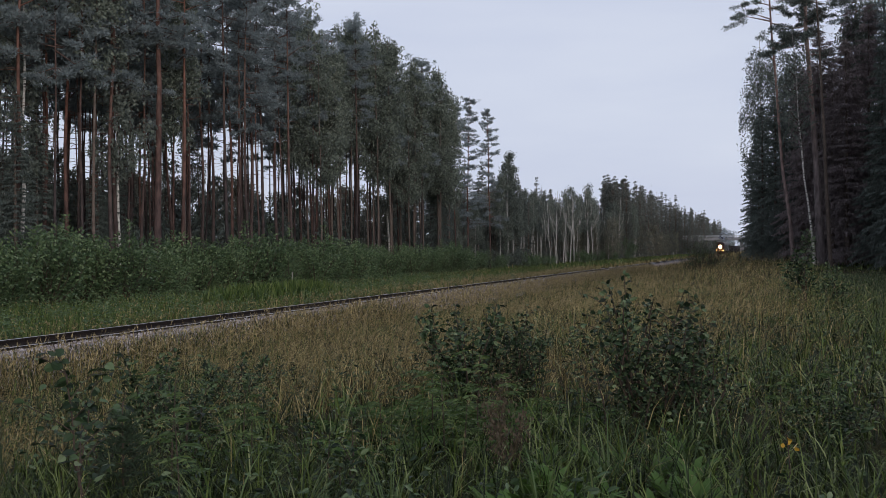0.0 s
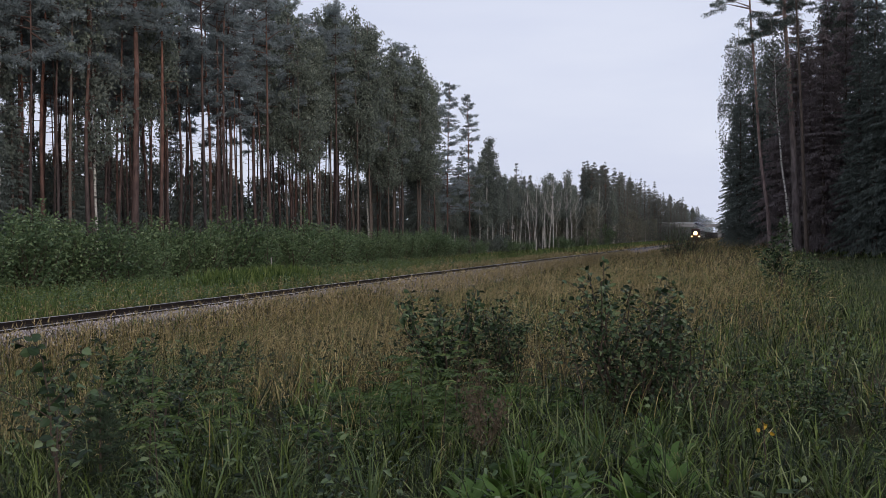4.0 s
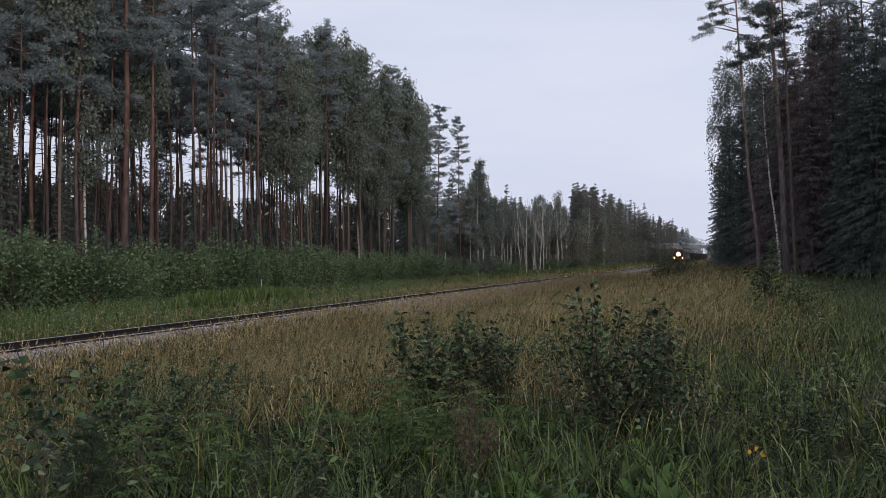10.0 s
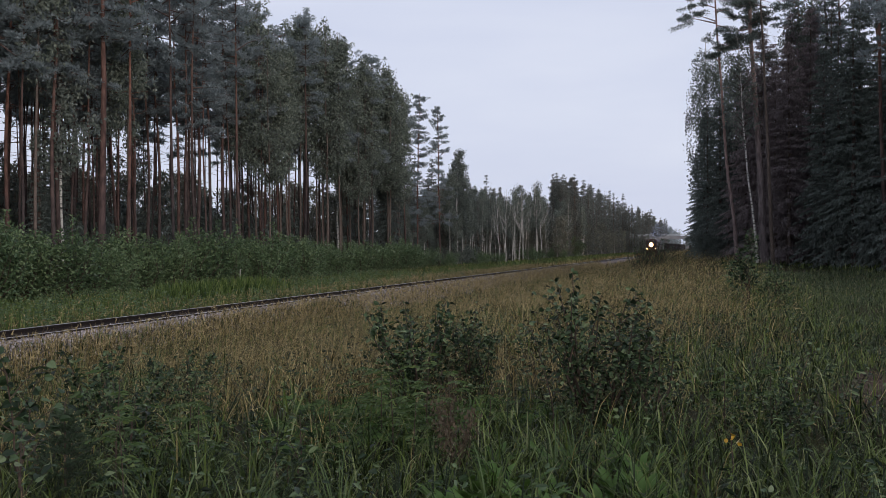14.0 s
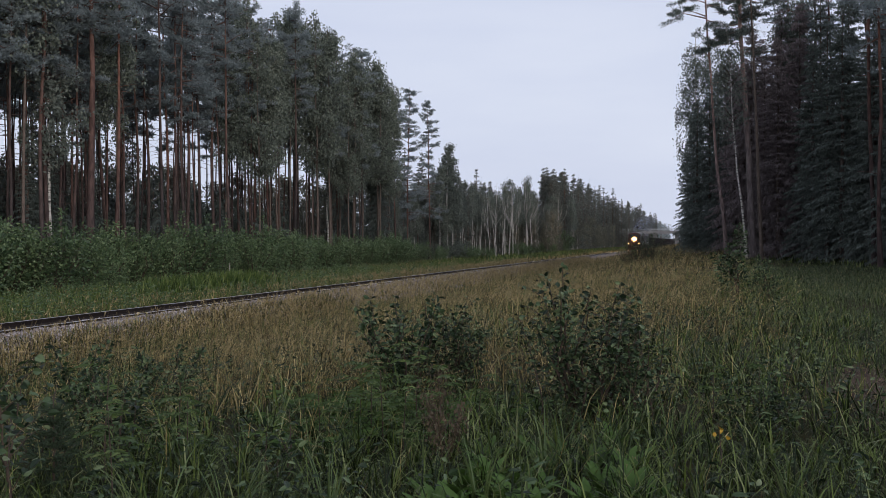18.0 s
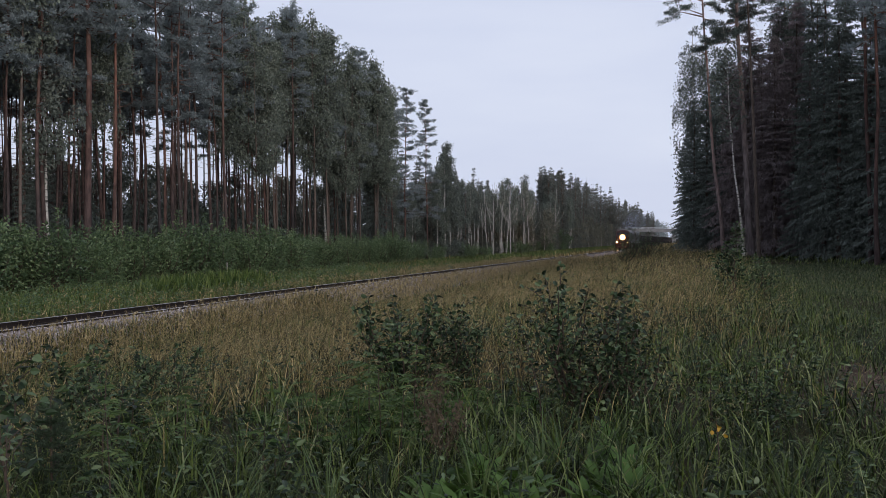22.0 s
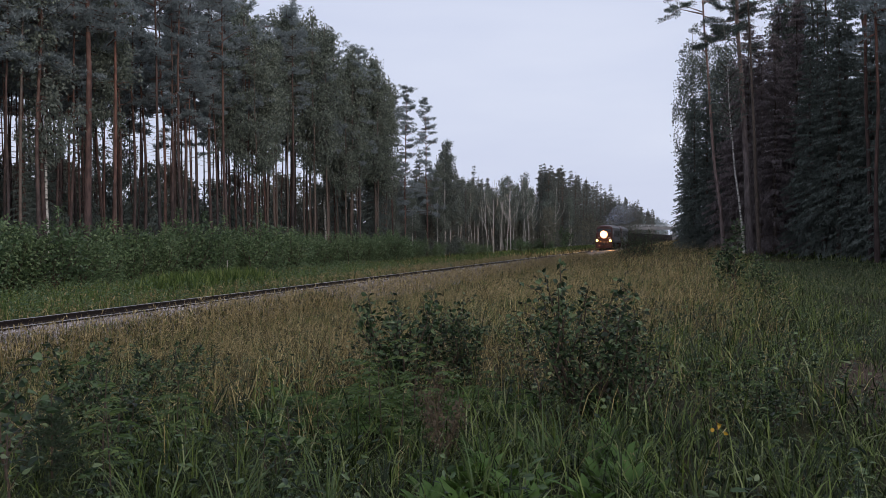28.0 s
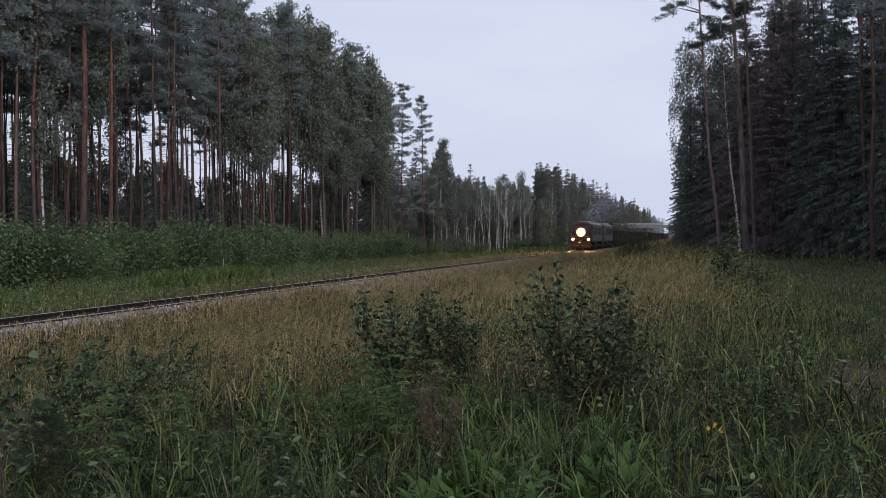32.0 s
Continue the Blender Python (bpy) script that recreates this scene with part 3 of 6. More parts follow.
def shrub(name, h, seed, label, spread=1.5, count=1700, leaf="shrub_leaf", size=0.17, stems=11, category="bush", low=0.12, sprawl=0.13):
    rng = np.random.default_rng(seed)
    thing = empty(name, Matrix(), label, category)
    gb_, gc = Geo(), Geo()
    tips, per = [], count // stems
    for i in range(stems):
        a = rng.random() * 6.28
        r = spread * math.sqrt(rng.random())
        top = np.array([math.cos(a) * r, math.sin(a) * r, h * rng.uniform(0.65, 1.0) * (1 - 0.25 * r / spread)])
        p0 = np.array([math.cos(a), math.sin(a), 0]) * 0.012 * h
        mid = p0 * 0.5 + top * 0.5 + rng.normal(0, 0.06 * h, 3) * [1, 1, 0]
        tube(gb_, [p0 - [0, 0, 0.05], mid, top], [0.008 * h + 0.004, 0.006 * h, 0.003], 4)
        if stems <= 9:
            part("stem", gb_, M["twig"], thing)
            gb_ = Geo()
        u = rng.uniform(low, 1.02, per)[:, None]
        c = (1 - u) ** 2 * p0 + 2 * u * (1 - u) * mid + u * u * top
        off = rng.normal(0, 1, (per, 3)) * [1, 1, 0.7]
        c = c + off * sprawl * h * (1.15 - u)
        c[:, 2] = np.maximum(c[:, 2], 0.05)
        d = off + rng.normal(0, 0.5, (per, 3)) + [0, 0, 0.25]
        (leaves if h > 2 else round_leaves)(gc, c, d, rng.uniform(0.6, 1.2, per) * size, rng.uniform(0.38, 0.68, per) * size, rng, flat=1.5)
    if stems > 9:
        part("stem", gb_, M["twig"], thing)
    part("foliage", gc, M[leaf], thing)
    return thing


def put(thing, x, y, turn=0.0, scale=1.0, lean=0.0, lean_dir=0.0, sink=0.05, lift=0.0):
    """Stands a thing on the ground at (x, y); lean in degrees towards the heading lean_dir."""
    m = Matrix.Translation((x, y, ground_z(x, y) - sink + lift))
    m = m @ pose(0, 0, 0, 0, 0, lean_dir) @ pose(0, 0, 0, 0, lean, 0) @ pose(0, 0, 0, 0, 0, turn - lean_dir)
    thing.matrix_world = m @ Matrix.Diagonal((scale, scale, scale, 1))
    return thing


def put_copy(thing, x, y, turn=0.0, scale=1.0, lean=0.0, lean_dir=0.0, sink=0.05):
    return put(copy_thing(thing, Matrix()), x, y, turn, scale, lean, lean_dir, sink)


# ---- the ground ----
def smooth(a, b, x):
    t = np.clip((np.asarray(x, float) - a) / (b - a), 0, 1)
    return t * t * (3 - 2 * t)


def ground_z(x, y):
    """The field falls from the standing place to the foot of the track bed and is flat beyond it."""
    x, y = np.asarray(x, float), np.asarray(y, float)
    z = -0.62 + 1.22 * smooth(-14.5, -1.0, x)
    z = z + 0.75 * smooth(40, 120, y) * smooth(-14.0, -5.0, x)
    z = z + 0.25 * smooth(-33, -42, x)
    near = 1 - smooth(-26, -23, x) * smooth(-12, -15, x)
    z = z + near * (0.06 * np.sin(x * 0.9 + 1.3 * np.sin(y * 0.35)) + 0.05 * np.sin(y * 0.7 + x * 0.31))
    return z if z.shape else float(z)


gx = np.concatenate([np.linspace(-2500, -120, 16), np.linspace(-110, -45, 14), np.linspace(-43, 30, 74), np.linspace(40, 120, 9), np.linspace(200, 2500, 12)])
gy = np.concatenate([np.linspace(-600, -40, 9), np.linspace(-30, 60, 91), np.linspace(64, 200, 35), np.linspace(220, 1200, 30), np.linspace(1300, 3500, 8)])
GX, GY = np.meshgrid(gx, gy, indexing="ij")
g = Geo()
i, j = np.meshgrid(np.arange(len(gx) - 1), np.arange(len(gy) - 1), indexing="ij")
a = (i * len(gy) + j).ravel()
g.add(np.stack([GX, GY, ground_z(GX, GY)], -1), np.column_stack([a, a + len(gy), a + len(gy) + 1, a + 1]))
ground = tagged(new("ground", g.mesh("ground", M["ground"], True)), "uneven meadow soil with moss and old grass", "ground", kind="structure")

# ---- the railway ----
TRACK_X = -18.0
RAIL_Y0, RAIL_Y1 = -60.0, 1100.0


def sweep(profile, y0, y1, steps=1, x=0.0):
    """A closed profile of (x, z) drawn along the track."""
    g_ = Geo()
    p = np.array(profile, float)
    n = len(p)
    ys = np.linspace(y0, y1, steps + 1)
    v = np.concatenate([np.column_stack([p[:, 0] + x, np.full(n, yy), p[:, 1]]) for yy in ys])
    i_, j_ = np.meshgrid(np.arange(steps), np.arange(n), indexing="ij")
    k_ = (j_ + 1) % n
    g_.add(v, np.stack([i_ * n + j_, i_ * n + k_, (i_ + 1) * n + k_, (i_ + 1) * n + j_], -1).reshape(-1, 4))
    return g_


track = empty("railway_track", Matrix.Translation((TRACK_X, 0, 0)), "single railway track with dark sleepers and shiny rails", "railway track")
track["kind"] = "structure"
bed = sweep([(-3.6, -0.75), (-1.9, -0.34), (-1.2, -0.22), (0.86, -0.2), (0.90, -0.055), (2.1, -0.09), (3.5, -0.75)], RAIL_Y0, RAIL_Y1, 240)
part("ballast_bed", bed, M["ballast"], track, "grey crushed stone bed")
# A dark strip that paints in the shadow between the rails, with grime.
part("track_crib", sweep([(-0.72, -0.3), (0.72, -0.3), (0.72, -0.183), (-0.72, -0.183)], RAIL_Y0, RAIL_Y1, 200), M["shadowed"], track, "stones between the rails, dark with grime and painted shadow")
foot, web, head = 0.075, 0.012, 0.037
profile = [(-foot, -0.165), (foot, -0.165), (foot, -0.150), (web, -0.132), (web, -0.045), (head, -0.036), (head, -0.004), (-head, -0.004), (-head, -0.036), (-web, -0.045), (-web, -0.132), (-foot, -0.150)]
side_mesh = sweep(profile, RAIL_Y0, RAIL_Y1, 60).mesh("rail", M["rail_side"])
top_mesh = sweep([(-0.034, -0.004), (0.034, -0.004), (0.028, 0.003), (-0.028, 0.003)], RAIL_Y0, RAIL_Y1, 60).mesh("railhead", M["rail_top"])
for sx in (-0.797, 0.797):
    r_ob = part("rail", side_mesh, None, track, "rusty steel rail")
    r_ob.location.x = sx
    part("railhead", top_mesh, None, r_ob, "polished running surface")

# ---- the road bridge far down the line ----
bridge = empty("road_bridge", Matrix.Translation((TRACK_X, 424, 0)), "grey concrete road bridge over the railway", "bridge")


def box(bm, x0, x1, y0, y1, z0, z1, bevel=0.0):
    made = bmesh.ops.create_cube(bm, size=1.0, matrix=Matrix.Translation(((x0 + x1) / 2, (y0 + y1) / 2, (z0 + z1) / 2)) @ Matrix.Diagonal((x1 - x0, y1 - y0, z1 - z0, 1)))
    if bevel:
        es = list({e for v in made["verts"] for e in v.link_edges})
        bmesh.ops.bevel(bm, geom=es, offset=bevel, segments=1, affect="EDGES")
    return bm


def boxes(*specs, bevel=0.0):
    bm = bmesh.new()
    for s in specs:
        box(bm, *s, bevel=bevel)
    return bm


part("deck", boxes((-30, 30, -4.6, 4.6, 5.75, 6.5), (-30, 30, -5.0, -4.6, 5.6, 6.85), (-30, 30, 4.6, 5.0, 5.6, 6.85)), M["concrete"], bridge, "pale concrete deck with edge beams")
for px in (-17, -3.9, 5.2, 18):
    part("pier", boxes((px - 0.7, px + 0.7, -3.4, 3.4, -0.9, 5.1), (px - 0.95, px + 0.95, -4.5, 4.5, 5.1, 5.75), bevel=0.06), M["concrete"], bridge, "grey concrete pier")
for py in (-4.8, 4.8):
    rail_g = boxes(*[(x_, x_ + 0.08, py - 0.04, py + 0.04, 6.85, 7.7) for x_ in range(-30, 30, 3)], (-30, 30, py - 0.04, py + 0.04, 7.6, 7.7), (-30, 30, py - 0.03, py + 0.03, 7.2, 7.28))
    part("guard_rail", rail_g, M["galvanised"], bridge)
for sx in (-1, 1):
    u = np.linspace(0, 1, 12)
    xs = sx * (29 + 110 * u)
    zt = 7.0 * (1 - smooth(0, 1, u)) - 0.7
    wide = 5 + (zt + 0.9) * 1.6
    ring = np.stack([np.column_stack([xs, -wide, np.full(12, -0.9)]), np.column_stack([xs, np.full(12, -5.0), zt]), np.column_stack([xs, np.full(12, 5.0), zt]), np.column_stack([xs, wide, np.full(12, -0.9)])], 1)
    g = Geo()
    k = np.arange(11)[:, None] * 4
    g.add(ring, np.concatenate([k + [[c, c + 1, c + 5, c + 4]] for c in range(3)]))
    g.add(ring[0], [[0, 1, 2, 3]])
    part("ramp", g, M["bank"], bridge, "overgrown earth ramp")

# ---- the left wood: tall pines behind willow bushes ----
WOOD = "trees of the pine wood"
pines = [pine("pine_tree", 22.5 + 0.9 * k, 10 + k, "tall pine with reddish trunk and high dark crown", (0.50, 0.57, 0.44, 0.61, 0.53)[k], 2.35 + 0.13 * k, 6, 38, 0.10 + 0.015 * k, 38, 0.8) for k in range(5)]
birches = [birch("birch_tree", 23 + k, 30 + k, "tall slender birch with white trunk and hanging green leaves", 0.28, 2.7, 3800, 0.13, size=1.25) for k in range(3)]
spruces = [spruce("spruce_tree", 20 + 2 * k, 40 + k, "dense dark green spruce with drooping branches", 2.9 + 0.2 * k, tufts=17000, tuft=0.50, limbs=250) for k in range(3)]
young = [spruce("young_spruce", 6.5 + k, 50 + k, "young dark spruce under the pines", 1.9, tufts=1000, limbs=44) for k in range(2)]
thin = [birch("young_birch", 14.5 + k, 60 + k, "thin white-stemmed birch with sparse foliage", 0.5, 1.5, 620, 0.085, size=1.25) for k in range(3)]
back_pines = [pine("pine_tree", 22 + 1.0 * k, 64 + k, "pine deep in the wood with a slender dark trunk", 0.62 + 0.05 * k, 2.2, 4, 9, 0.105, 24, 2.1) for k in range(3)]
aspens = [birch("aspen_tree", 24 + k, 76 + k, "tall dense aspen with hanging grey-green foliage", (0.46, 0.40, 0.50)[k], 2.6, 6000, 0.12, "aspen_leaf", 1.12, 1.1, bark="spruce_bark", cone=k == 1) for k in range(3)]
far_pines = [pine("far_pine", 22 + k, 66 + k, "pine of the farther wood along the line", 0.34, 2.3, 4, 16, 0.15, 40, 1.9, needle="far_needle") for k in range(2)]
far_spruces = [spruce("far_spruce", 21.5 + 1.5 * k, 68 + k, "pointed dark spruce of the farther wood", 2.5, "far_needle", tufts=2900, tuft=0.85, limbs=90) for k in range(3)]
leafy = [birch("leafy_tree", 9 + k, 72 + k, "low leafy tree under the taller ones", 0.12, 2.4, 1300, 0.07, "grove_leaf", 1.7, 0.5) for k in range(2)]
masters = pines + birches + spruces + young + thin + back_pines + aspens + far_pines + far_spruces + leafy
for o in masters:
    o["group"] = WOOD
used = set()


def stand(kind_list, k, *args, **kw):
    """The first tree of a kind is the built one, all others are copies."""
    o = kind_list[k % len(kind_list)]
    if o in used:
        return put_copy(o, *args, **kw)
    used.add(o)
    return put(o, *args, **kw)


rnd = random.Random(5)
taken = []


def free(x, y, gap):
    if any((x - a_) ** 2 + (y - b_) ** 2 < gap * gap for a_, b_ in taken):
        return False
    taken.append((x, y))
    return True


# the thick old pine at the wood's edge and its neighbours
old_pine = pine("old_pine", 28, 19, "thick old pine with a stout reddish trunk at the wood's edge", 0.56, 3.4, 8, 32, 0.27, 44, 1.0, bark="red_bark")
put(old_pine, -38.2, 52.8, 40)
taken.append((-38.2, 52.8))
k = 0
while k < 220:
    x, y = rnd.uniform(-57, -38), rnd.uniform(12, 113)
    if y > 110 + (x + 38) * 0.2 or (x < -40 and 1.36 < -y / x < 1.85 and rnd.random() < 0.45) or (x > -42.5 and y > 76) or not free(x, y, 1.45):
        continue
    c = rnd.random()
    if c < 0.955:
        stand(pines if x > -48 else back_pines, rnd.randrange(5), x, y, rnd.uniform(0, 360), rnd.uniform(0.92, 1.08), rnd.uniform(0, 1.6), rnd.uniform(0, 360))
    elif c < 0.96:
        stand(birches, rnd.randrange(3), x, y, rnd.uniform(0, 360), rnd.uniform(0.9, 1.12), rnd.uniform(0, 2), rnd.uniform(0, 360))
    else:
        stand(young, rnd.randrange(2), x, y, rnd.uniform(0, 360), rnd.uniform(0.6, 1.1))
    k += 1
k = 0
while k < 20:
    x, y = rnd.uniform(-58, -39), rnd.uniform(40, 78)
    if free(x, y, 1.2):
        stand(pines if x > -46 else back_pines, k, x, y, rnd.uniform(0, 360), rnd.uniform(0.88, 1.05), rnd.uniform(0, 2), rnd.uniform(0, 360))
        k += 1
# low growth under the pines
for k in range(64):
    stand(young, k, rnd.uniform(-60, -39.5), rnd.uniform(14, 112), rnd.uniform(0, 360), rnd.uniform(0.5, 1.05))
for k in range(34):
    stand(young, k, rnd.uniform(-62, -45), rnd.uniform(52, 112), rnd.uniform(0, 360), rnd.uniform(0.9, 1.3))
for k in range(110):
    stand(leafy if k % 4 else young, k, rnd.uniform(-78, -60), 6 + 160 * k / 110 + rnd.uniform(-2, 2), rnd.uniform(0, 360), rnd.uniform(0.75, 1.3))
for k in range(16):
    stand(back_pines, k, rnd.uniform(-80, -59), rnd.uniform(66, 120), rnd.uniform(0, 360), rnd.uniform(0.9, 1.1))
for k in range(14):
    stand(leafy, k, rnd.uniform(-76, -60), rnd.uniform(66, 112), rnd.uniform(0, 360), rnd.uniform(0.9, 1.3))
# birches at the near end of the wood's edge
for x, y, s in ((-39.8, 51.0, 0.95), (-41, 44, 1.0)):
    stand(birches, int(y), x, y, y * 53, s)
for x, y, s in ((-38.5, 47.2, 1.0), (-39.2, 57.5, 0.9)):
    stand(aspens, int(y), x, y, y * 53, s)
for k in range(9):
    stand(leafy, k, rnd.uniform(-46, -40), rnd.uniform(112, 150), rnd.uniform(0, 360), rnd.uniform(0.5, 0.8))
# dark spruces at the near end
for x, y, s in ((-39.6, 42, 0.5), (-41.3, 45.5, 0.52), (-45.5, 49.5, 0.55), (-48, 54, 0.5), (-52, 60, 0.55), (-55, 61, 0.6), (-43.5, 46, 0.45), (-41, 41, 0.55), (-50, 55, 0.6), (-57, 66, 0.5), (-41, 50.5, 0.45), (-42.5, 54, 0.5), (-44, 56.5, 0.45), (-47, 58.5, 0.55), (-51, 64.5, 0.5), (-54, 70, 0.55)):
    stand(spruces, int(x * y), x, y, y * 41, s)
# the wood's leafy corner
for k in range(25):
    x, y = -39.7 + (1.7, -1.2, 0.4)[k % 3] + rnd.uniform(-0.7, 0.7), 74.5 + 1.55 * k + rnd.uniform(-0.9, 0.9)
    stand(pines if k % 4 == 2 else aspens, rnd.randrange(5), x, y, rnd.uniform(0, 360), rnd.uniform(0.84, 1.06) * (1 - 0.07 * smooth(104, 114, y)), rnd.uniform(0, 1.5), rnd.uniform(0, 360))
for k, (x, y, s) in enumerate(((-38.4, 100.5, 1.0), (-39.2, 105, 0.98), (-38.2, 108, 0.96), (-39.0, 111, 0.93), (-40.4, 112.5, 0.95), (-38.8, 114.5, 0.88), (-41.5, 109, 1.0), (-40.6, 117, 0.82))):
    stand(aspens, k, x, y, k * 61, s)
for x, y, s in ((-39.2, 111, 0.85), (-41.5, 116, 0.8), (-43, 110, 0.95), (-44, 119, 0.5), (-42, 122, 0.45)):
    stand(spruces, int(y), x, y, y * 31, s)
# two slender pines apart from the rest, and leafy birches beside them
slender = pine("slender_pine", 24.6, 75, "slender pine standing apart with a narrow layered crown", 0.24, 2.7, 7, 28, 0.13, 70, 0.85, whorls=14)
put(slender, -40.0, 125.8, 80)
put_copy(slender, -39.9, 136.5, 200, 0.99)
for x, y, s in ((-39.4, 115.5, 0.88), (-40.2, 118.5, 0.8), (-43, 121, 0.8), (-40.6, 122, 0.92)):
    stand(pines, int(y), x, y, y * 29, s)
for x, y, s in ((-41.8, 121, 0.52), (-42.2, 125, 0.47), (-42.6, 129, 0.45), (-43, 133, 0.5), (-42, 137, 0.45), (-44, 141, 0.5), (-41, 127, 0.36), (-43.5, 146, 0.5)):
    stand(spruces, int(y), x, y, y * 23, s)
spreading = birch("spreading_birch", 17.6, 79, "leafy birch with a full grey-green crown to the ground", 0.05, 3.6, 8200, 0.13, size=1.25, droop=1.1, cone=True)
put(spreading, -38.5, 141.0, 20)
for x, y, s in ((-39.6, 145.5, 0.82), (-38.2, 143.2, 0.84), (-39.0, 138.6, 0.8), (-41.5, 134, 0.55), (-42.5, 139, 0.6), (-41, 124, 0.48)):
    put_copy(spreading, x, y, y * 31, s)
# the birch grove with darker trees behind
clumps = [(rnd.uniform(-42, -37.4), rnd.uniform(150, 234)) for k in range(17)]
for k in range(54):
    x, y = clumps[k % 17]
    x, y = min(-36.9, x + rnd.gauss(0, 0.9)), y + rnd.gauss(0, 1.8)
    stand(thin, k, x, y, rnd.uniform(0, 360), rnd.uniform(0.55, 0.95), rnd.uniform(0, 6), rnd.uniform(0, 360))
for k in range(16):
    stand(far_spruces, k, rnd.uniform(-44, -39), rnd.uniform(150, 236), rnd.uniform(0, 360), rnd.uniform(0.45, 0.66))
for x, y, s in ((-36.6, 184, 0.98), (-36.7, 186, 0.92), (-36.4, 195, 1.0), (-36.6, 197, 0.95)):
    stand(thin, int(y), x, y, y * 19, s, 3.0, y * 50)
for k in range(15):
    stand(thin, k, rnd.uniform(-37.4, -36.2), rnd.uniform(200, 280), rnd.uniform(0, 360), rnd.uniform(0.75, 1.05), rnd.uniform(0, 4), rnd.uniform(0, 360))
for k in range(76):
    x, y = rnd.uniform(-64, -44), rnd.uniform(128, 262)
    stand((far_spruces, far_pines, far_spruces)[k % 3], k, x, y, rnd.uniform(0, 360), rnd.uniform(0.54, 0.68))
for k in range(64):
    stand(leafy, k, rnd.uniform(-60, -43.5), rnd.uniform(132, 262), rnd.uniform(0, 360), rnd.uniform(1.05, 1.4))
for k in range(46):
    stand(far_spruces, k, rnd.uniform(-68, -50), rnd.uniform(160, 290), rnd.uniform(0, 360), rnd.uniform(0.74, 0.88))
for k in range(16):
    stand(leafy, k, rnd.uniform(-40, -36), rnd.uniform(195, 250), rnd.uniform(0, 360), rnd.uniform(0.6, 1.0))
def bare_birch(h, seed):
    """A nearly bare birch: a forked white stem with thin twigs and few leaves."""
    rng = np.random.default_rng(seed)
    thing = empty("bare_birch", Matrix(), "pale nearly bare birch with a forked stem", "tree", WOOD)
    line = bent(h, rng, 0.05)
    g_, gc = Geo(), Geo()
    tube(g_, line, 0.085 * (1 - 0.85 * line[:, 2] / h) + 0.015, 6)
    part("trunk", g_, M["birch_bark"], thing, "", True)
    for k_ in range(7):
        z0 = h * rng.uniform(0.35, 0.85)
        p = on_line(line, np.array([z0]))[0]
        a = rng.random() * 6.28
        ln_ = (h - z0) * rng.uniform(0.4, 0.85)
        q = p + np.array([math.cos(a) * 0.35, math.sin(a) * 0.35, 0.9]) * ln_
        g_ = Geo()
        tube(g_, [p, (p + q) / 2 + np.array([math.cos(a), math.sin(a), 0]) * 0.12 * ln_, q], [0.045, 0.032, 0.012], 4)
        part("branch", g_, M["birch_bark"], thing)
        n_ = 16
        c = p + (q - p) * rng.uniform(0.4, 1.05, (n_, 1)) + rng.normal(0, 0.25, (n_, 3))
        leaves(gc, c, rng.normal(0, 1, (n_, 3)) + [0, 0, -0.6], rng.uniform(0.15, 0.3, n_), rng.uniform(0.1, 0.18, n_), rng)
    part("crown", gc, M["grove_leaf"], thing)
    return thing


bare = [bare_birch(13.5 + k, 240 + k) for k in range(3)]
for k, (x, y, sc) in enumerate(((-36.0, 176, 1.0), (-35.8, 179, 0.95), (-36.2, 196, 1.05), (-35.9, 199, 1.1), (-36.3, 161, 0.8), (-36.1, 165, 0.85), (-36.0, 170, 0.7), (-36.2, 208, 0.9), (-36.3, 236, 1.0))):
    (put if k < 3 else put_copy)(bare[k % 3], x, y, k * 77, sc, 2.0 + k % 3, k * 130)
for x, y, sc in ((-35.8, 219, 0.95), (-35.6, 224, 1.1), (-36.0, 229, 0.9)):
    stand(leafy, int(y), x, y, y * 3, sc)
# the farther wood along the line
for k in range(270):
    y = 232 + 560 * (k / 270) ** 1.6
    x = -36.6 - min(18.0, 2.0 + 0.15 * (y - 226)) * rnd.random()
    if 412 < y < 440:
        continue
    stand(far_pines if k % 7 == 0 else far_spruces, k, x, y, rnd.uniform(0, 360), rnd.uniform(0.86, 1.04) * (0.84 + 0.18 * smooth(226, 290, y)))
for k in range(14):
    stand(far_spruces, k, -33.6 - 0.85 * k, rnd.uniform(398, 413), rnd.uniform(0, 360), rnd.uniform(0.72, 0.92))
for k in range(8):
    stand(far_spruces, k, -27.4 - 0.8 * k, rnd.uniform(398, 413), rnd.uniform(0, 360), rnd.uniform(0.44, 0.52) + 0.02 * k)
for k in range(40):
    stand(leafy, k, -37 - 3 * rnd.random(), 240 + 4 * k, rnd.uniform(0, 360), rnd.uniform(0.7, 1.2))


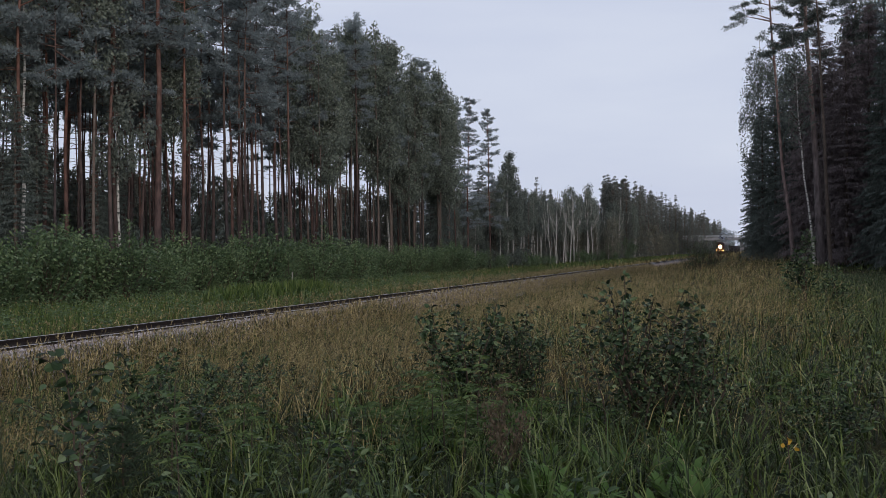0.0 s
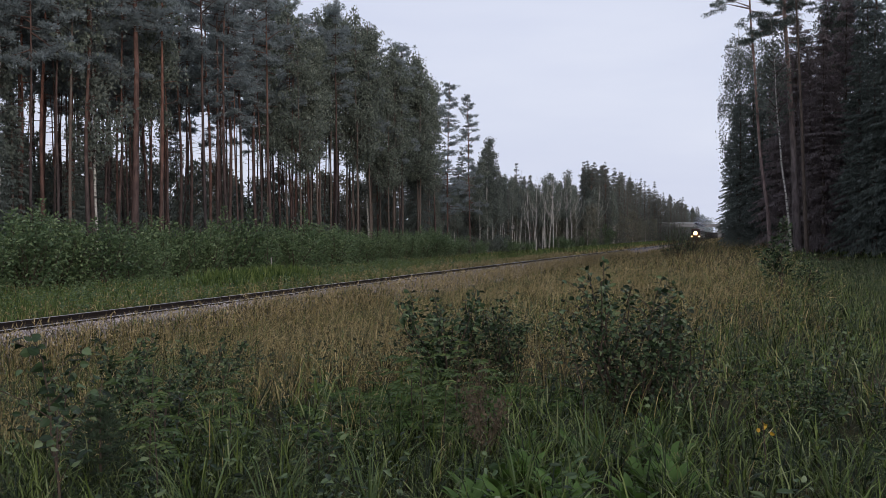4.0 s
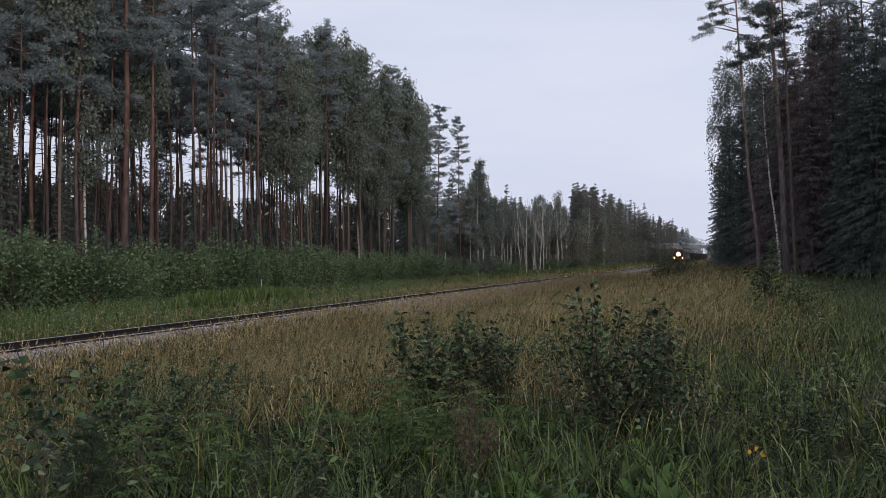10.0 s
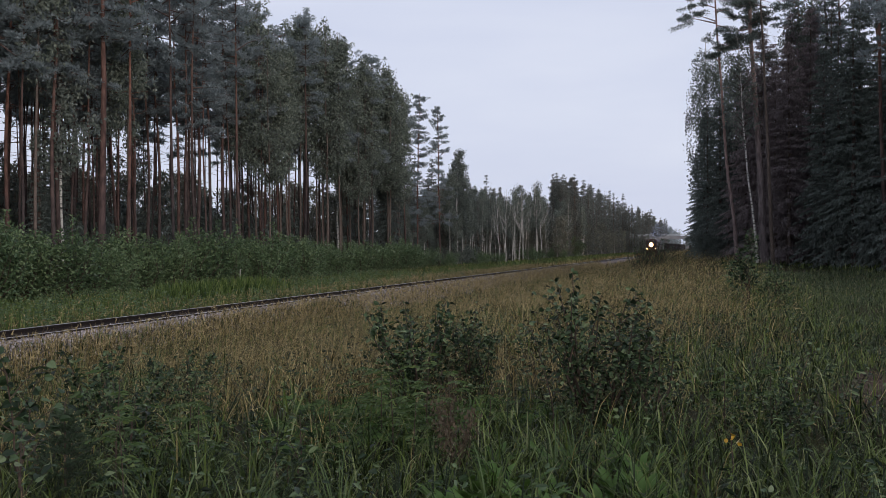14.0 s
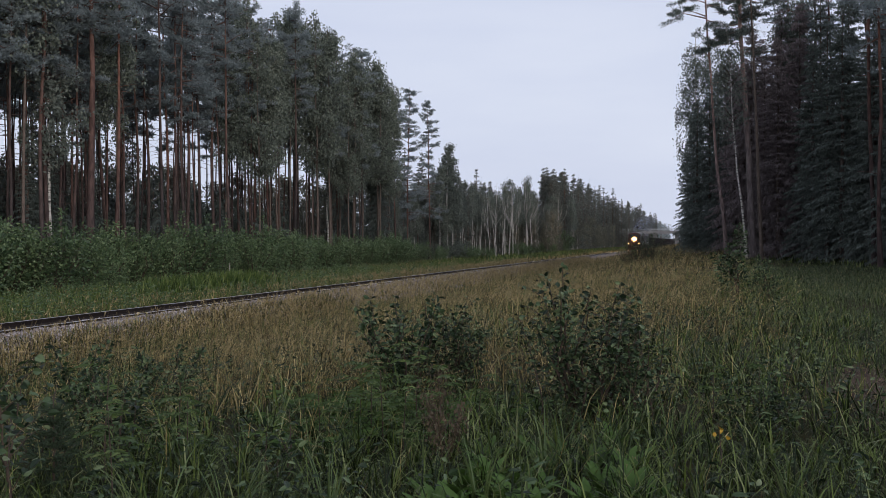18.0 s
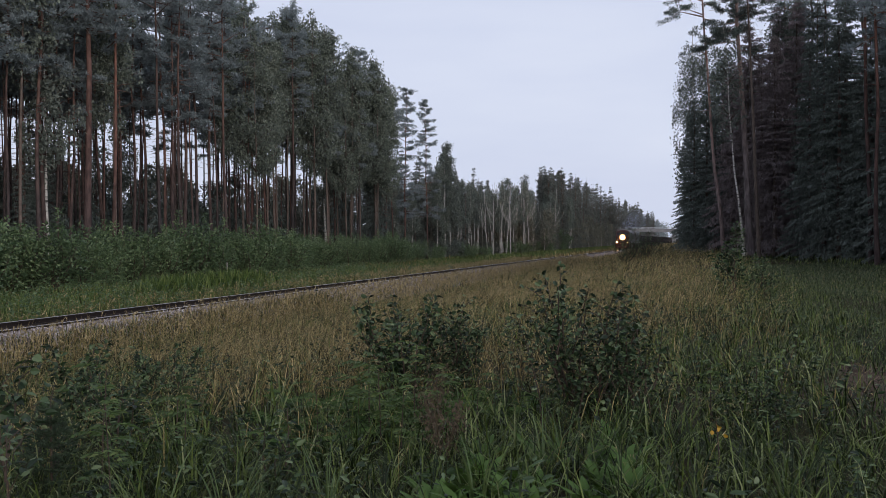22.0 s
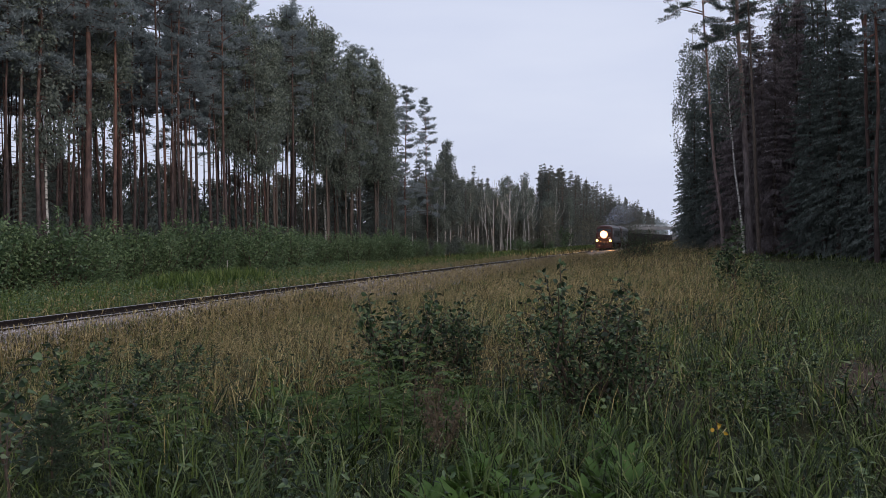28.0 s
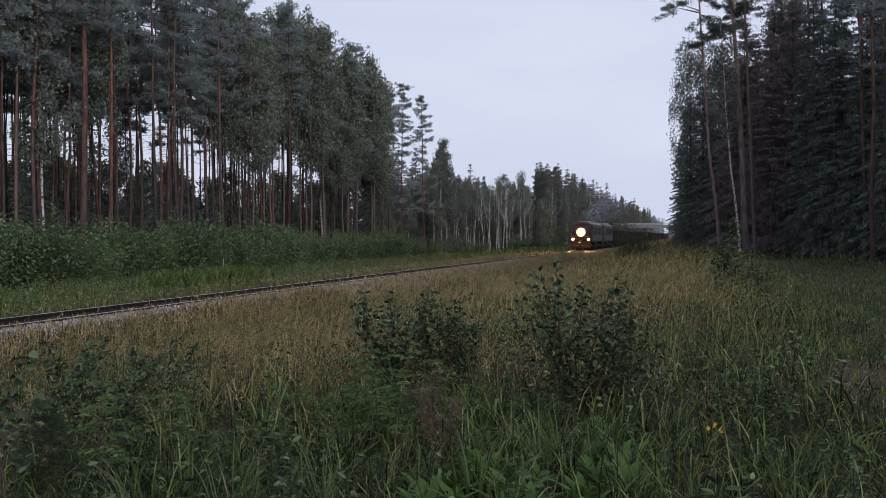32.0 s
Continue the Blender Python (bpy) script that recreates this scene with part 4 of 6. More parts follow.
def far_woods(name, label, places, seed):
    """Distant woods, past counting: pointed and rounded crowns of coarse tufts on short stems."""
    rng = np.random.default_rng(seed)
    g_ = Geo()
    for x0, x1, y0, y1, n, h0, h1 in places:
        for _ in range(n):
            x_, y_, h = rng.uniform(x0, x1), rng.uniform(y0, y1), rng.uniform(h0, h1)
            z0 = ground_z(x_, y_)
            tube(g_, [[x_, y_, z0 - 0.1], [x_, y_, z0 + h * 0.5], [x_, y_, z0 + h]], [0.2, 0.14, 0.03], 4, 1)
            m = 90
            t = rng.uniform(0.08, 1, m)
            pointed = rng.random() < 0.6
            r_ = (2.6 * (1 - t) + 0.2) if pointed else 2.9 * np.sqrt(np.clip(np.sin(np.pi * (0.1 + 0.88 * t)), 0, 1))
            a_ = rng.random(m) * 6.28
            q = np.sqrt(rng.random(m))
            c_ = np.column_stack([x_ + np.cos(a_) * r_ * q, y_ + np.sin(a_) * r_ * q, z0 + t * h])
            d_ = np.column_stack([np.cos(a_), np.sin(a_), rng.normal(-0.3, 0.5, m)])
            spikes(g_, c_, d_, rng.uniform(0.8, 1.7, m), rng.uniform(0.5, 1.1, m), rng)
    tagged(new(name, g_.mesh(name, [M["pine_needle"], M["spruce_bark"]])), label, "woods", kind="stuff")


far_woods("far_woods", "distant mixed woods beyond the clearing", [(-270, -190, -60, 330, 360, 16, 25), (-55, -40, 700, 1050, 90, 16, 22), (-330, 120, 1080, 1250, 330, 17, 24), (12, 70, 96, 330, 240, 16, 23), (18, 60, 20, 96, 110, 16, 24), (2, 16, 112, 400, 120, 15, 21)], 77)

# ---- the right wood: spruces, pines and a birch at the clearing's edge ----
leaning = pine("leaning_pine", 29, 80, "tall thin pine leaning over the clearing, bare below", 0.50, 3.7, 8, 84, 0.15, 22, 0.66, bark="grey_bark", needle="spruce_needle", gnarl=0.16)
put(leaning, 1.45, 78, 30, 1.0, 4.2, 180)
stout = pine("leaning_pine", 29, 81, "stout dark pine leaning slightly, with a rugged trunk", 0.54, 3.5, 10, 70, 0.27, 44, 0.66, bark="grey_bark", needle="spruce_needle", gnarl=0.14)
put(stout, 3.3, 74, 70, 1.0, 2.4, 180)
bent_birch = birch("leaning_birch", 17, 82, "thin leaning birch with white bark", 0.55, 1.8, 900, 0.10, split=True)
put(bent_birch, 2.75, 73, 10, 1.0, 5.5, 180)
weeping = birch("weeping_birch", 19, 83, "tall birch with long hanging twigs of leaves", 0.26, 3.4, 13000, 0.15, droop=1.7, size=0.75, split=True)
put(weeping, -0.5, 97.5, 10, 1.12, 2.0, 180)
put_copy(weeping, 2.3, 91, 130, 1.0, 1.0, 180)
withered = spruce("withered_spruce", 20, 84, "withered brownish spruce with thin twigs", 3.1, "brown_needle", 16000, 0.06, 1.2, 0.48, 240)
put(withered, 3.4, 79.5, 0, 0.92)
for x, y, t, s in ((5.6, 80, 100, 1.0), (5.0, 75, 200, 0.84), (2.2, 82, 300, 0.8), (6.8, 77, 20, 0.98), (4.4, 84, 40, 0.92), (4.2, 77.5, 150, 0.78), (6.0, 83.5, 250, 0.98), (3.0, 85, 70, 0.85)):
    put_copy(withered, x, y, t, s)
for x, y, s, kk in ((-0.9, 89.5, 0.60, 2), (0.9, 85.5, 0.62, 0), (-1.2, 92, 0.66, 0), (0.2, 88, 0.72, 1), (1.6, 90, 0.74, 2), (-1.9, 98, 0.52, 1), (7.2, 72, 0.78, 0), (8.6, 68, 0.80, 1), (10.6, 66, 0.80, 2), (10.8, 60, 0.84, 0), (8.0, 75, 0.84, 2), (11.5, 66, 0.86, 1), (12.6, 58, 0.88, 2), (13.5, 52, 0.95, 0), (14.5, 62, 1.1, 1), (10.5, 78, 0.86, 0), (4.5, 88, 0.72, 1), (7.5, 86, 0.85, 2), (16.5, 54, 1.0, 2), (12.5, 72, 0.86, 0), (3.5, 97, 0.75, 0), (15.5, 47, 0.9, 1), (18, 60, 1.1, 0), (1.0, 104, 0.8, 2), (9.2, 70, 0.9, 1), (10.2, 66, 0.85, 0), (7.9, 70, 0.7, 2)):
    stand(spruces, kk, x, y, x * 77 + y * 13, s)
for x, y, s, ln_ in ((9.2, 57, 1.0, 0.5), (10.2, 58.5, 0.95, 1), (9.6, 61.5, 1.0, 0.5), (8.0, 78, 1.1, 1), (9.6, 76, 1.05, 2), (11.5, 74, 1.1, 1), (6.3, 82, 1.0, 1), (13, 66, 1.1, 1), (14, 70, 1.0, 1)):
    stand(pines, int(x * 3), x, y, x * 50, s, ln_, 180)

put_copy(weeping, 6.6, 80, 250, 1.14, 1.5, 0)


def snag(h, seed):
    """A dead spruce: a bare stem with short broken side twigs."""
    rng = np.random.default_rng(seed)
    thing = empty("dead_spruce", Matrix(), "dead bare spruce with short broken twigs", "tree")
    line = bent(h, rng, 0.012)
    g_ = Geo()
    tube(g_, line, 0.15 * (1 - 0.85 * line[:, 2] / h), 7)
    for z_ in rng.uniform(0.45, 0.99, 90) * h:
        p = on_line(line, np.array([z_]))[0]
        a = rng.random() * 6.28
        reach = (0.35 + 2.0 * (1 - z_ / h)) * rng.uniform(0.4, 1.1)
        q = p + np.array([math.cos(a), math.sin(a), rng.uniform(-0.55, 0.1)]) * reach
        t_ = Geo()
        tube(t_, [p, (p + q) / 2 + [0, 0, 0.08 * reach], q], [0.022, 0.014, 0.004], 3)
        for _ in range(3):
            f = rng.uniform(0.4, 1)
            r0 = p + (q - p) * f
            tube(t_, [r0, r0 + rng.normal(0, 0.14, 3) + [0, 0, -0.12], r0 + rng.normal(0, 0.2, 3) + [0, 0, -0.3]], [0.008, 0.006, 0.003], 3)
        part("twig", t_, M["twig"], thing)
    part("trunk", g_, M["spruce_bark"], thing, "", True)
    return thing


put(snag(25, 85), 3.75, 71.5, 0, 1.0, 2.2, 180)

# a master that found no place is taken away
for o in masters:
    if o not in used:
        for c_ in list(o.children):
            bpy.data.objects.remove(c_)
        bpy.data.objects.remove(o)

# ---- willow bushes before the pines ----
willows = [shrub("willow_bush", 4.1, 90 + k, "dense green willow bush at the wood's edge", 1.9, 2200, "shrub_leaf", 0.205, 14) for k in range(3)]
for o in willows:
    o["group"] = "willow bushes along the wood"
for k in range(64):
    y = rnd.uniform(8, 78.5)
    x = rnd.uniform(-37.5, -32.2)
    stand(willows, k, x, y, rnd.uniform(0, 360), rnd.uniform(0.75, 1.25))
for k in range(18):
    y = rnd.uniform(81, 112)
    x = rnd.uniform(-36.5, -33)
    stand(willows, k, x, y, rnd.uniform(0, 360), rnd.uniform(0.8, 1.05))
for k in range(22):
    stand(willows, k, rnd.uniform(-38, -33.5), rnd.uniform(115, 260), rnd.uniform(0, 360), rnd.uniform(0.5, 0.8))
for x, y, s in ((-35.0, 81.0, 0.95), (-34.4, 83.5, 1.08), (-35.4, 86, 1.05), (-34.2, 89, 1.05), (-35.2, 93, 1.0), (-34.0, 97, 1.0), (-34.8, 76.5, 1.0), (-35.2, 53.5, 1.0), (-34.4, 55.5, 0.95), (-36.2, 51.5, 1.0), (-35.0, 50.0, 0.9), (-36.0, 57.0, 0.95), (-36.8, 232, 1.35), (-36.6, 246, 1.6), (-36.9, 258, 1.4), (-37, 222, 1.1)):
    stand(willows, int(y), x, y, y * 17, s)

# ---- grasses ----
def footing(x, y):
    """What the grass grows on: the meadow, or the slope of the track bed where that is higher."""
    bed_z = np.interp(np.asarray(x) - TRACK_X, [-3.6, -1.9, 2.1, 3.5], [-0.75, -0.34, -0.09, -0.75], left=-9, right=-9)
    return np.maximum(ground_z(x, y), bed_z)


def blades(name, label, mat, xs, ys, hs, ws, seed, bend=0.35, segs=2, plume=None, category="grass", az=None):
    """Single blades, each arching over to its own side."""
    rng = np.random.default_rng(seed)
    n = len(xs)
    az = rng.random(n) * 2 * np.pi if az is None else az + rng.normal(0, 0.5, n)
    start = np.abs(rng.normal(0, bend * 0.5, n))
    curl = np.abs(rng.normal(0, bend * 2.2, n)) + bend * 0.6
    side = np.column_stack([np.cos(az + 1.57), np.sin(az + 1.57), np.zeros(n)]) * ws[:, None] / 2
    fwd = np.column_stack([np.cos(az), np.sin(az), np.zeros(n)])
    c = np.column_stack([xs, ys, footing(xs, ys) - 0.03])
    rows_v = []
    for s in range(segs):
        wd = 1 - 0.6 * (s / segs) ** 1.5
        rows_v += [c - side * wd, c + side * wd]
        th = start + curl * ((s + 0.5) / segs) ** 1.5
        d = fwd * np.sin(th)[:, None] + np.array([[0, 0, 1.0]]) * np.cos(th)[:, None]
        c = c + d * (hs / segs)[:, None]
    rows_v.append(c)
    v = np.stack(rows_v, 1)
    m = 2 * segs + 1
    k = np.arange(n)[:, None] * m
    g_ = Geo()
    faces = []
    for s in range(segs - 1):
        faces += [k + [[2 * s, 2 * s + 1, 2 * s + 3]], k + [[2 * s, 2 * s + 3, 2 * s + 2]]]
    faces.append(k + [[2 * segs - 2, 2 * segs - 1, 2 * segs]])
    g_.add(v, np.concatenate(faces))
    tagged(new(name, g_.mesh(name, M[mat])), label, category, kind="stuff")
    if plume:
        h_ = Geo()
        reps = plume[2] if len(plume) > 2 else 3
        along = rng.random((n * reps, 1))
        cc = np.repeat(c, reps, 0) - np.repeat(d, reps, 0) * along * plume[0] * 1.1
        dd = np.repeat(d, reps, 0) + rng.normal(0, 0.28 + 0.05 * reps, (n * reps, 3))
        long = plume[0] * (1.0 if reps < 5 else 0.32) * rng.uniform(0.5, 1.1, n * reps)
        spikes(h_, cc, dd, long, np.repeat(ws, reps) * plume[1] * rng.uniform(0.7, 1.5, n * reps), rng)
        tagged(new("seed_heads", h_.mesh("seed_heads", M["plume"])), "tan seed heads of tall dry grass", "grass", kind="stuff")


def patch(n, x0, x1, y0, y1, seed, keep=None):
    rng = np.random.default_rng(seed)
    x, y = rng.uniform(x0, x1, n), rng.uniform(y0, y1, n)
    if keep is not None:
        sel = rng.random(n) < keep(x, y)
        x, y = x[sel], y[sel]
    return x, y, rng


def patches(x, y, s=0.6, o=0.0):
    """Uneven growth: 0 to 1, in drifts a few metres wide."""
    return np.clip(0.5 + 0.35 * np.sin(x * s + 2.1 * np.sin(y * s * 0.6 + o)) + 0.3 * np.sin(y * s * 1.3 + 1.7 * np.sin(x * s * 0.8 + o)), 0, 1)


def dryness(x, y):
    """Dry and tan over the open field, greener round the standing place and towards the wood."""
    far = np.hypot(x, y)
    d = smooth(5.5, 13.5, far - 0.25 * x) * smooth(2.0, -2.2, x - 0.02 * y) * 0.92
    d = d * (1 - 0.12 * smooth(24, 55, far)) + 0.22 * smooth(30, 60, far) * smooth(0.5, -3.0, x)
    return np.clip(d * (0.30 + 0.66 * patches(x, y, 0.62)) + 0.08, 0.05, 0.74)


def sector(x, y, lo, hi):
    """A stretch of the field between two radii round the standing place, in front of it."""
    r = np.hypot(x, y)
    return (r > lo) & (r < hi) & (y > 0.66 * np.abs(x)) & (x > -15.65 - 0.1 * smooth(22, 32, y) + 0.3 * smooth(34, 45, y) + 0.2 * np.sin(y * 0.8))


def worn(x, y):
    """A trodden patch of bare soil."""
    return 1.2 * np.exp(-((x - 1.75) / 0.45) ** 2 - ((y - 11.4) / 1.7) ** 2) + 0.5 * np.exp(-((x - 2.6) / 0.4) ** 2 - ((y - 17.0) / 3.0) ** 2)


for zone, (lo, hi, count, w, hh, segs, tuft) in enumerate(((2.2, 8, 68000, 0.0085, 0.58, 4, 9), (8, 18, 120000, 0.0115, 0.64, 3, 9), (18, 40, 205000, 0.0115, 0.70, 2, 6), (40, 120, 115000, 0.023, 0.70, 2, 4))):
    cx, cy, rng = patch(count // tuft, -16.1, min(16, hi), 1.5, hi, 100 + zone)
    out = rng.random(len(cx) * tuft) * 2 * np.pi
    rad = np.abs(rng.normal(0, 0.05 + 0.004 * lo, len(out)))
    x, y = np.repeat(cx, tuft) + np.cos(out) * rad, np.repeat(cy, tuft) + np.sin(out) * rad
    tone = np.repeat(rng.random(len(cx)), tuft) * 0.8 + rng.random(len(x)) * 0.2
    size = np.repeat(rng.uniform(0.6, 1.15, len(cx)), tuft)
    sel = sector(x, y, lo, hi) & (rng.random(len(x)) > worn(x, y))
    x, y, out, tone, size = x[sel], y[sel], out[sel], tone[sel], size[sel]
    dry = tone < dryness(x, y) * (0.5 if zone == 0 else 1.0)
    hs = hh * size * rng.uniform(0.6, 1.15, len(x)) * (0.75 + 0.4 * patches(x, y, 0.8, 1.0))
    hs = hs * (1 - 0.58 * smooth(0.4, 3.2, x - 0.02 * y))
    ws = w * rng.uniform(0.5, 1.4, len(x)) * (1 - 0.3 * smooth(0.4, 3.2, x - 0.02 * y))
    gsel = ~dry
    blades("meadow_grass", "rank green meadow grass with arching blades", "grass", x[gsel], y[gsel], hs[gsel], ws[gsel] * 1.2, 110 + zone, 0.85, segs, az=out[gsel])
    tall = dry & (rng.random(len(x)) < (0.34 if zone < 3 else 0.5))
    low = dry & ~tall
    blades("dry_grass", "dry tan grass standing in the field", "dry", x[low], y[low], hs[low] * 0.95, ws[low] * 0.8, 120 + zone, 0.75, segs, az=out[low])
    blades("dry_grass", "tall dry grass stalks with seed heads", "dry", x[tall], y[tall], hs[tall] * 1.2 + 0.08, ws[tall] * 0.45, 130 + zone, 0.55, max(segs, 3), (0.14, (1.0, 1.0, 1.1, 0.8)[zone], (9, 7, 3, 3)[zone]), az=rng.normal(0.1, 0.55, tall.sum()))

# the trodden side of the meadow behind and beside the standing place
cx, cy, rng = patch(2200, -14, 16, -16, 10, 158, lambda x_, y_: y_ < 0.72 * np.abs(x_) + 0.6)
out = rng.random(len(cx) * 8) * 2 * np.pi
x, y = np.repeat(cx, 8) + np.cos(out) * 0.07, np.repeat(cy, 8) + np.sin(out) * 0.07
blades("meadow_grass", "green meadow grass round the standing place", "grass", x, y, rng.uniform(0.2, 0.5, len(x)), rng.uniform(0.012, 0.022, len(x)), 159, 0.6, 2, az=out)

# short fine grass of the lane beside the wood
x, y, rng = patch(130000, 0.2, 14, 8, 60, 161, lambda x_, y_: sector(x_, y_, 8, 62) * smooth(0.2, 2.4, x_ - 0.02 * y_) * smooth(13.5, 10.5, x_ + 0.05 * y_) * (1 - np.clip(worn(x_, y_), 0, 1)) * (0.35 + 0.65 * patches(x_, y_, 0.9, 0.5)))
blades("fine_grass", "short fine grey-green grass of the trodden lane", "fine", x, y, rng.uniform(0.14, 0.34, len(x)), (0.004 + 0.0004 * y) * rng.uniform(0.6, 1.4, len(x)), 162, 0.75, 2)

# leafy herbs between the blades
hx, hy, rng = patch(2600, -12, 10, 3, 20, 155, lambda x_, y_: sector(x_, y_, 3.0, 20) * patches(x_, y_, 1.1, 2.0) * (1 - np.clip(worn(x_, y_), 0, 1)))
g = Geo()
per = 15
kk = np.repeat(np.arange(len(hx)), per)
lev = rng.uniform(0.15, 1, len(kk)) * np.repeat(rng.uniform(0.25, 0.6, len(hx)), per)
a_ = rng.random(len(kk)) * 6.28
c = np.column_stack([hx[kk] + rng.normal(0, 0.03, len(kk)), hy[kk] + rng.normal(0, 0.03, len(kk)), ground_z(hx[kk], hy[kk]) + lev])
round_leaves(g, c, np.column_stack([np.cos(a_), np.sin(a_), rng.uniform(-0.3, 0.6, len(kk))]), rng.uniform(0.035, 0.085, len(kk)), rng.uniform(0.016, 0.036, len(kk)), rng, flat=1.5)
tagged(new("meadow_herbs", g.mesh("meadow_herbs", M["sapling_leaf"])), "small leafy herbs among the grass", "herbs", kind="stuff")

# weeds beyond the track
hx, hy, rng = patch(1500, -33, -21.2, 14, 85, 165)
g = Geo()
per = 14
kk = np.repeat(np.arange(len(hx)), per)
lev = rng.uniform(0.2, 1, len(kk)) * np.repeat(rng.uniform(0.4, 1.0, len(hx)), per)
a_ = rng.random(len(kk)) * 6.28
c = np.column_stack([hx[kk] + rng.normal(0, 0.09, len(kk)), hy[kk] + rng.normal(0, 0.09, len(kk)), ground_z(hx[kk], hy[kk]) + lev])
leaves(g, c, np.column_stack([np.cos(a_), np.sin(a_), rng.uniform(-0.3, 0.6, len(kk))]), rng.uniform(0.08, 0.18, len(kk)), rng.uniform(0.03, 0.08, len(kk)), rng, flat=1.0)
tagged(new("tall_weeds", g.mesh("tall_weeds", M["shrub_leaf"])), "leafy weeds between the track and the bushes", "weeds", kind="stuff")

# the strip beyond the track, lush and green with a dry edge by the bed
x, y, rng = patch(55000, -33.5, -21.4, 12, 120, 140)
edge = rng.random(len(x)) < (0.35 + 0.5 * smooth(45, 75, y)) * smooth(-24.5, -21.8, x) + 0.14 * patches(x, y, 0.3)
hs, ws = rng.uniform(0.35, 0.85, len(x)), rng.uniform(0.5, 1.1, len(x)) * (0.022 + 0.0004 * y)
blades("lush_grass", "lush green grass between track and bushes", "lush", x[~edge], y[~edge], hs[~edge], ws[~edge], 141, 0.45)
blades("dry_grass", "tan grass along the track bed", "dry", x[edge], y[edge], hs[edge], ws[edge] * 0.6, 142, 0.35, 2, (0.12, 1.4))
x, y, rng = patch(18000, -37, -21.4, 120, 420, 143)
edge = rng.random(len(x)) < 0.9 * smooth(-28, -22, x) + 0.1
hs, ws = rng.uniform(0.4, 0.9, len(x)), rng.uniform(0.08, 0.16, len(x))
blades("lush_grass", "green grass before the far birches", "lush", x[~edge], y[~edge], hs[~edge], ws[~edge], 144, 0.45)
blades("dry_grass", "tan grass along the far track bed", "dry", x[edge], y[edge], hs[edge], ws[edge], 145, 0.35)
x, y, rng = patch(24000, -15.2, 8, 100, 420, 146, lambda x_, y_: x_ < -2 - 0.02 * (y_ - 100) + 6)
hs, ws = rng.uniform(0.4, 0.9, len(x)), rng.uniform(0.06, 0.13, len(x))
blades("dry_grass", "tan grass on the far field", "dry", x, y, hs, ws, 147, 0.35)
# stalks that lean over the stones of the bed
x, y, rng = patch(9000, -16.1, -14.4, 8, 130, 148, lambda x_, y_: np.where(x_ < -15.5, 0.6 + 0.4 * smooth(22, 40, y_), 1.0))
blades("dry_grass", "thin dry stalks at the foot of the stones", "dry", x, y, rng.uniform(0.35, 0.8, len(x)) * np.where(x < -15.5, 0.55, 1.0), rng.uniform(0.010, 0.022, len(x)), 149, 0.3, 2, (0.14, 1.6))
x, y, rng = patch(9000, -16.0, -14.6, 10, 38, 154, lambda x_, y_: np.where(x_ < -15.5, 0.45 + 0.5 * smooth(24, 38, y_), 1.0))
green = rng.random(len(x)) < 0.45
hs, ws = rng.uniform(0.2, 0.55, len(x)) * smooth(-16.6, -15.6, x), rng.uniform(0.010, 0.022, len(x))
blades("meadow_grass", "green grass creeping up to the stones", "grass", x[green], y[green], hs[green], ws[green] * 1.3, 138, 0.7)
blades("dry_grass", "short dry grass at the foot of the stones", "dry", x[~green], y[~green], hs[~green], ws[~green], 139, 0.5)
x, y, rng = patch(16000, -75, -33, 5, 130, 150)
blades("forest_grass", "low green growth on the forest floor", "lush", x, y, rng.uniform(0.2, 0.6, len(x)), rng.uniform(0.05, 0.11, len(x)), 151, 0.5)
x, y, rng = patch(16000, -4, 22, 40, 110, 152, lambda x_, y_: x_ > 11 - 0.2 * (y_ - 40))
blades("forest_grass", "dark low growth under the spruces", "grass", x, y, rng.uniform(0.2, 0.55, len(x)), rng.uniform(0.03, 0.07, len(x)), 153, 0.5)

x, y, rng = patch(5000, -27.5, -24.2, 40, 53, 156, lambda x_, y_: np.exp(-((x_ + 25.8) / 1.4) ** 2 - ((y_ - 46.5) / 4.5) ** 4))
blades("tall_herbs", "dense bright green stand of tall herbs", "lush", x, y, rng.uniform(0.9, 1.45, len(x)), rng.uniform(0.05, 0.09, len(x)), 157, 0.3, 3, category="herbs")

# ---- bushes and herbs of the field ----
SAP = "saplings in the field"
sapling = [shrub("sapling_bush", 1.15, 160, "young aspen bush with dark oval leaves in tall grass", 0.48, 1300, "sapling_leaf", 0.064, 15, low=0.1, sprawl=0.075),
           shrub("sapling_bush", 1.5, 161, "loose young alder bush with dark leaves", 0.56, 1450, "sapling_leaf", 0.060, 15, low=0.08, sprawl=0.07),
           shrub("sapling_bush", 1.2, 162, "sparse young bush with rounded leaves", 0.6, 1000, "sapling_leaf", 0.062, 9, low=0.12, sprawl=0.08)]
for o in sapling:
    o["group"] = SAP
put(sapling[0], -3.25, 10.2, 20, 1.22)
put_copy(sapling[0], -2.8, 10.6, 130, 1.0)
put(sapling[1], -1.1, 8.9, 200, 1.15)
put_copy(sapling[1], -0.62, 8.8, 80, 0.85)
put(sapling[2], -6.6, 8.9, 0, 1.15)
put_copy(sapling[0], -6.0, 9.8, 75, 0.95)
put_copy(sapling[2], -5.2, 7.6, 140, 0.8)
put_copy(sapling[2], 0.42, 8.3, 30, 0.6)
tall_stem = shrub("broad_leaved_sapling", 1.2, 167, "thin sapling with a few large leaves", 0.28, 44, "sapling_leaf", 0.095, 4, "sapling", 0.45, 0.05)
put(tall_stem, -5.1, 6.25, 0)
put_copy(tall_stem, -4.75, 6.9, 120, 0.9)
put_copy(tall_stem, -3.0, 6.3, 40, 0.75)
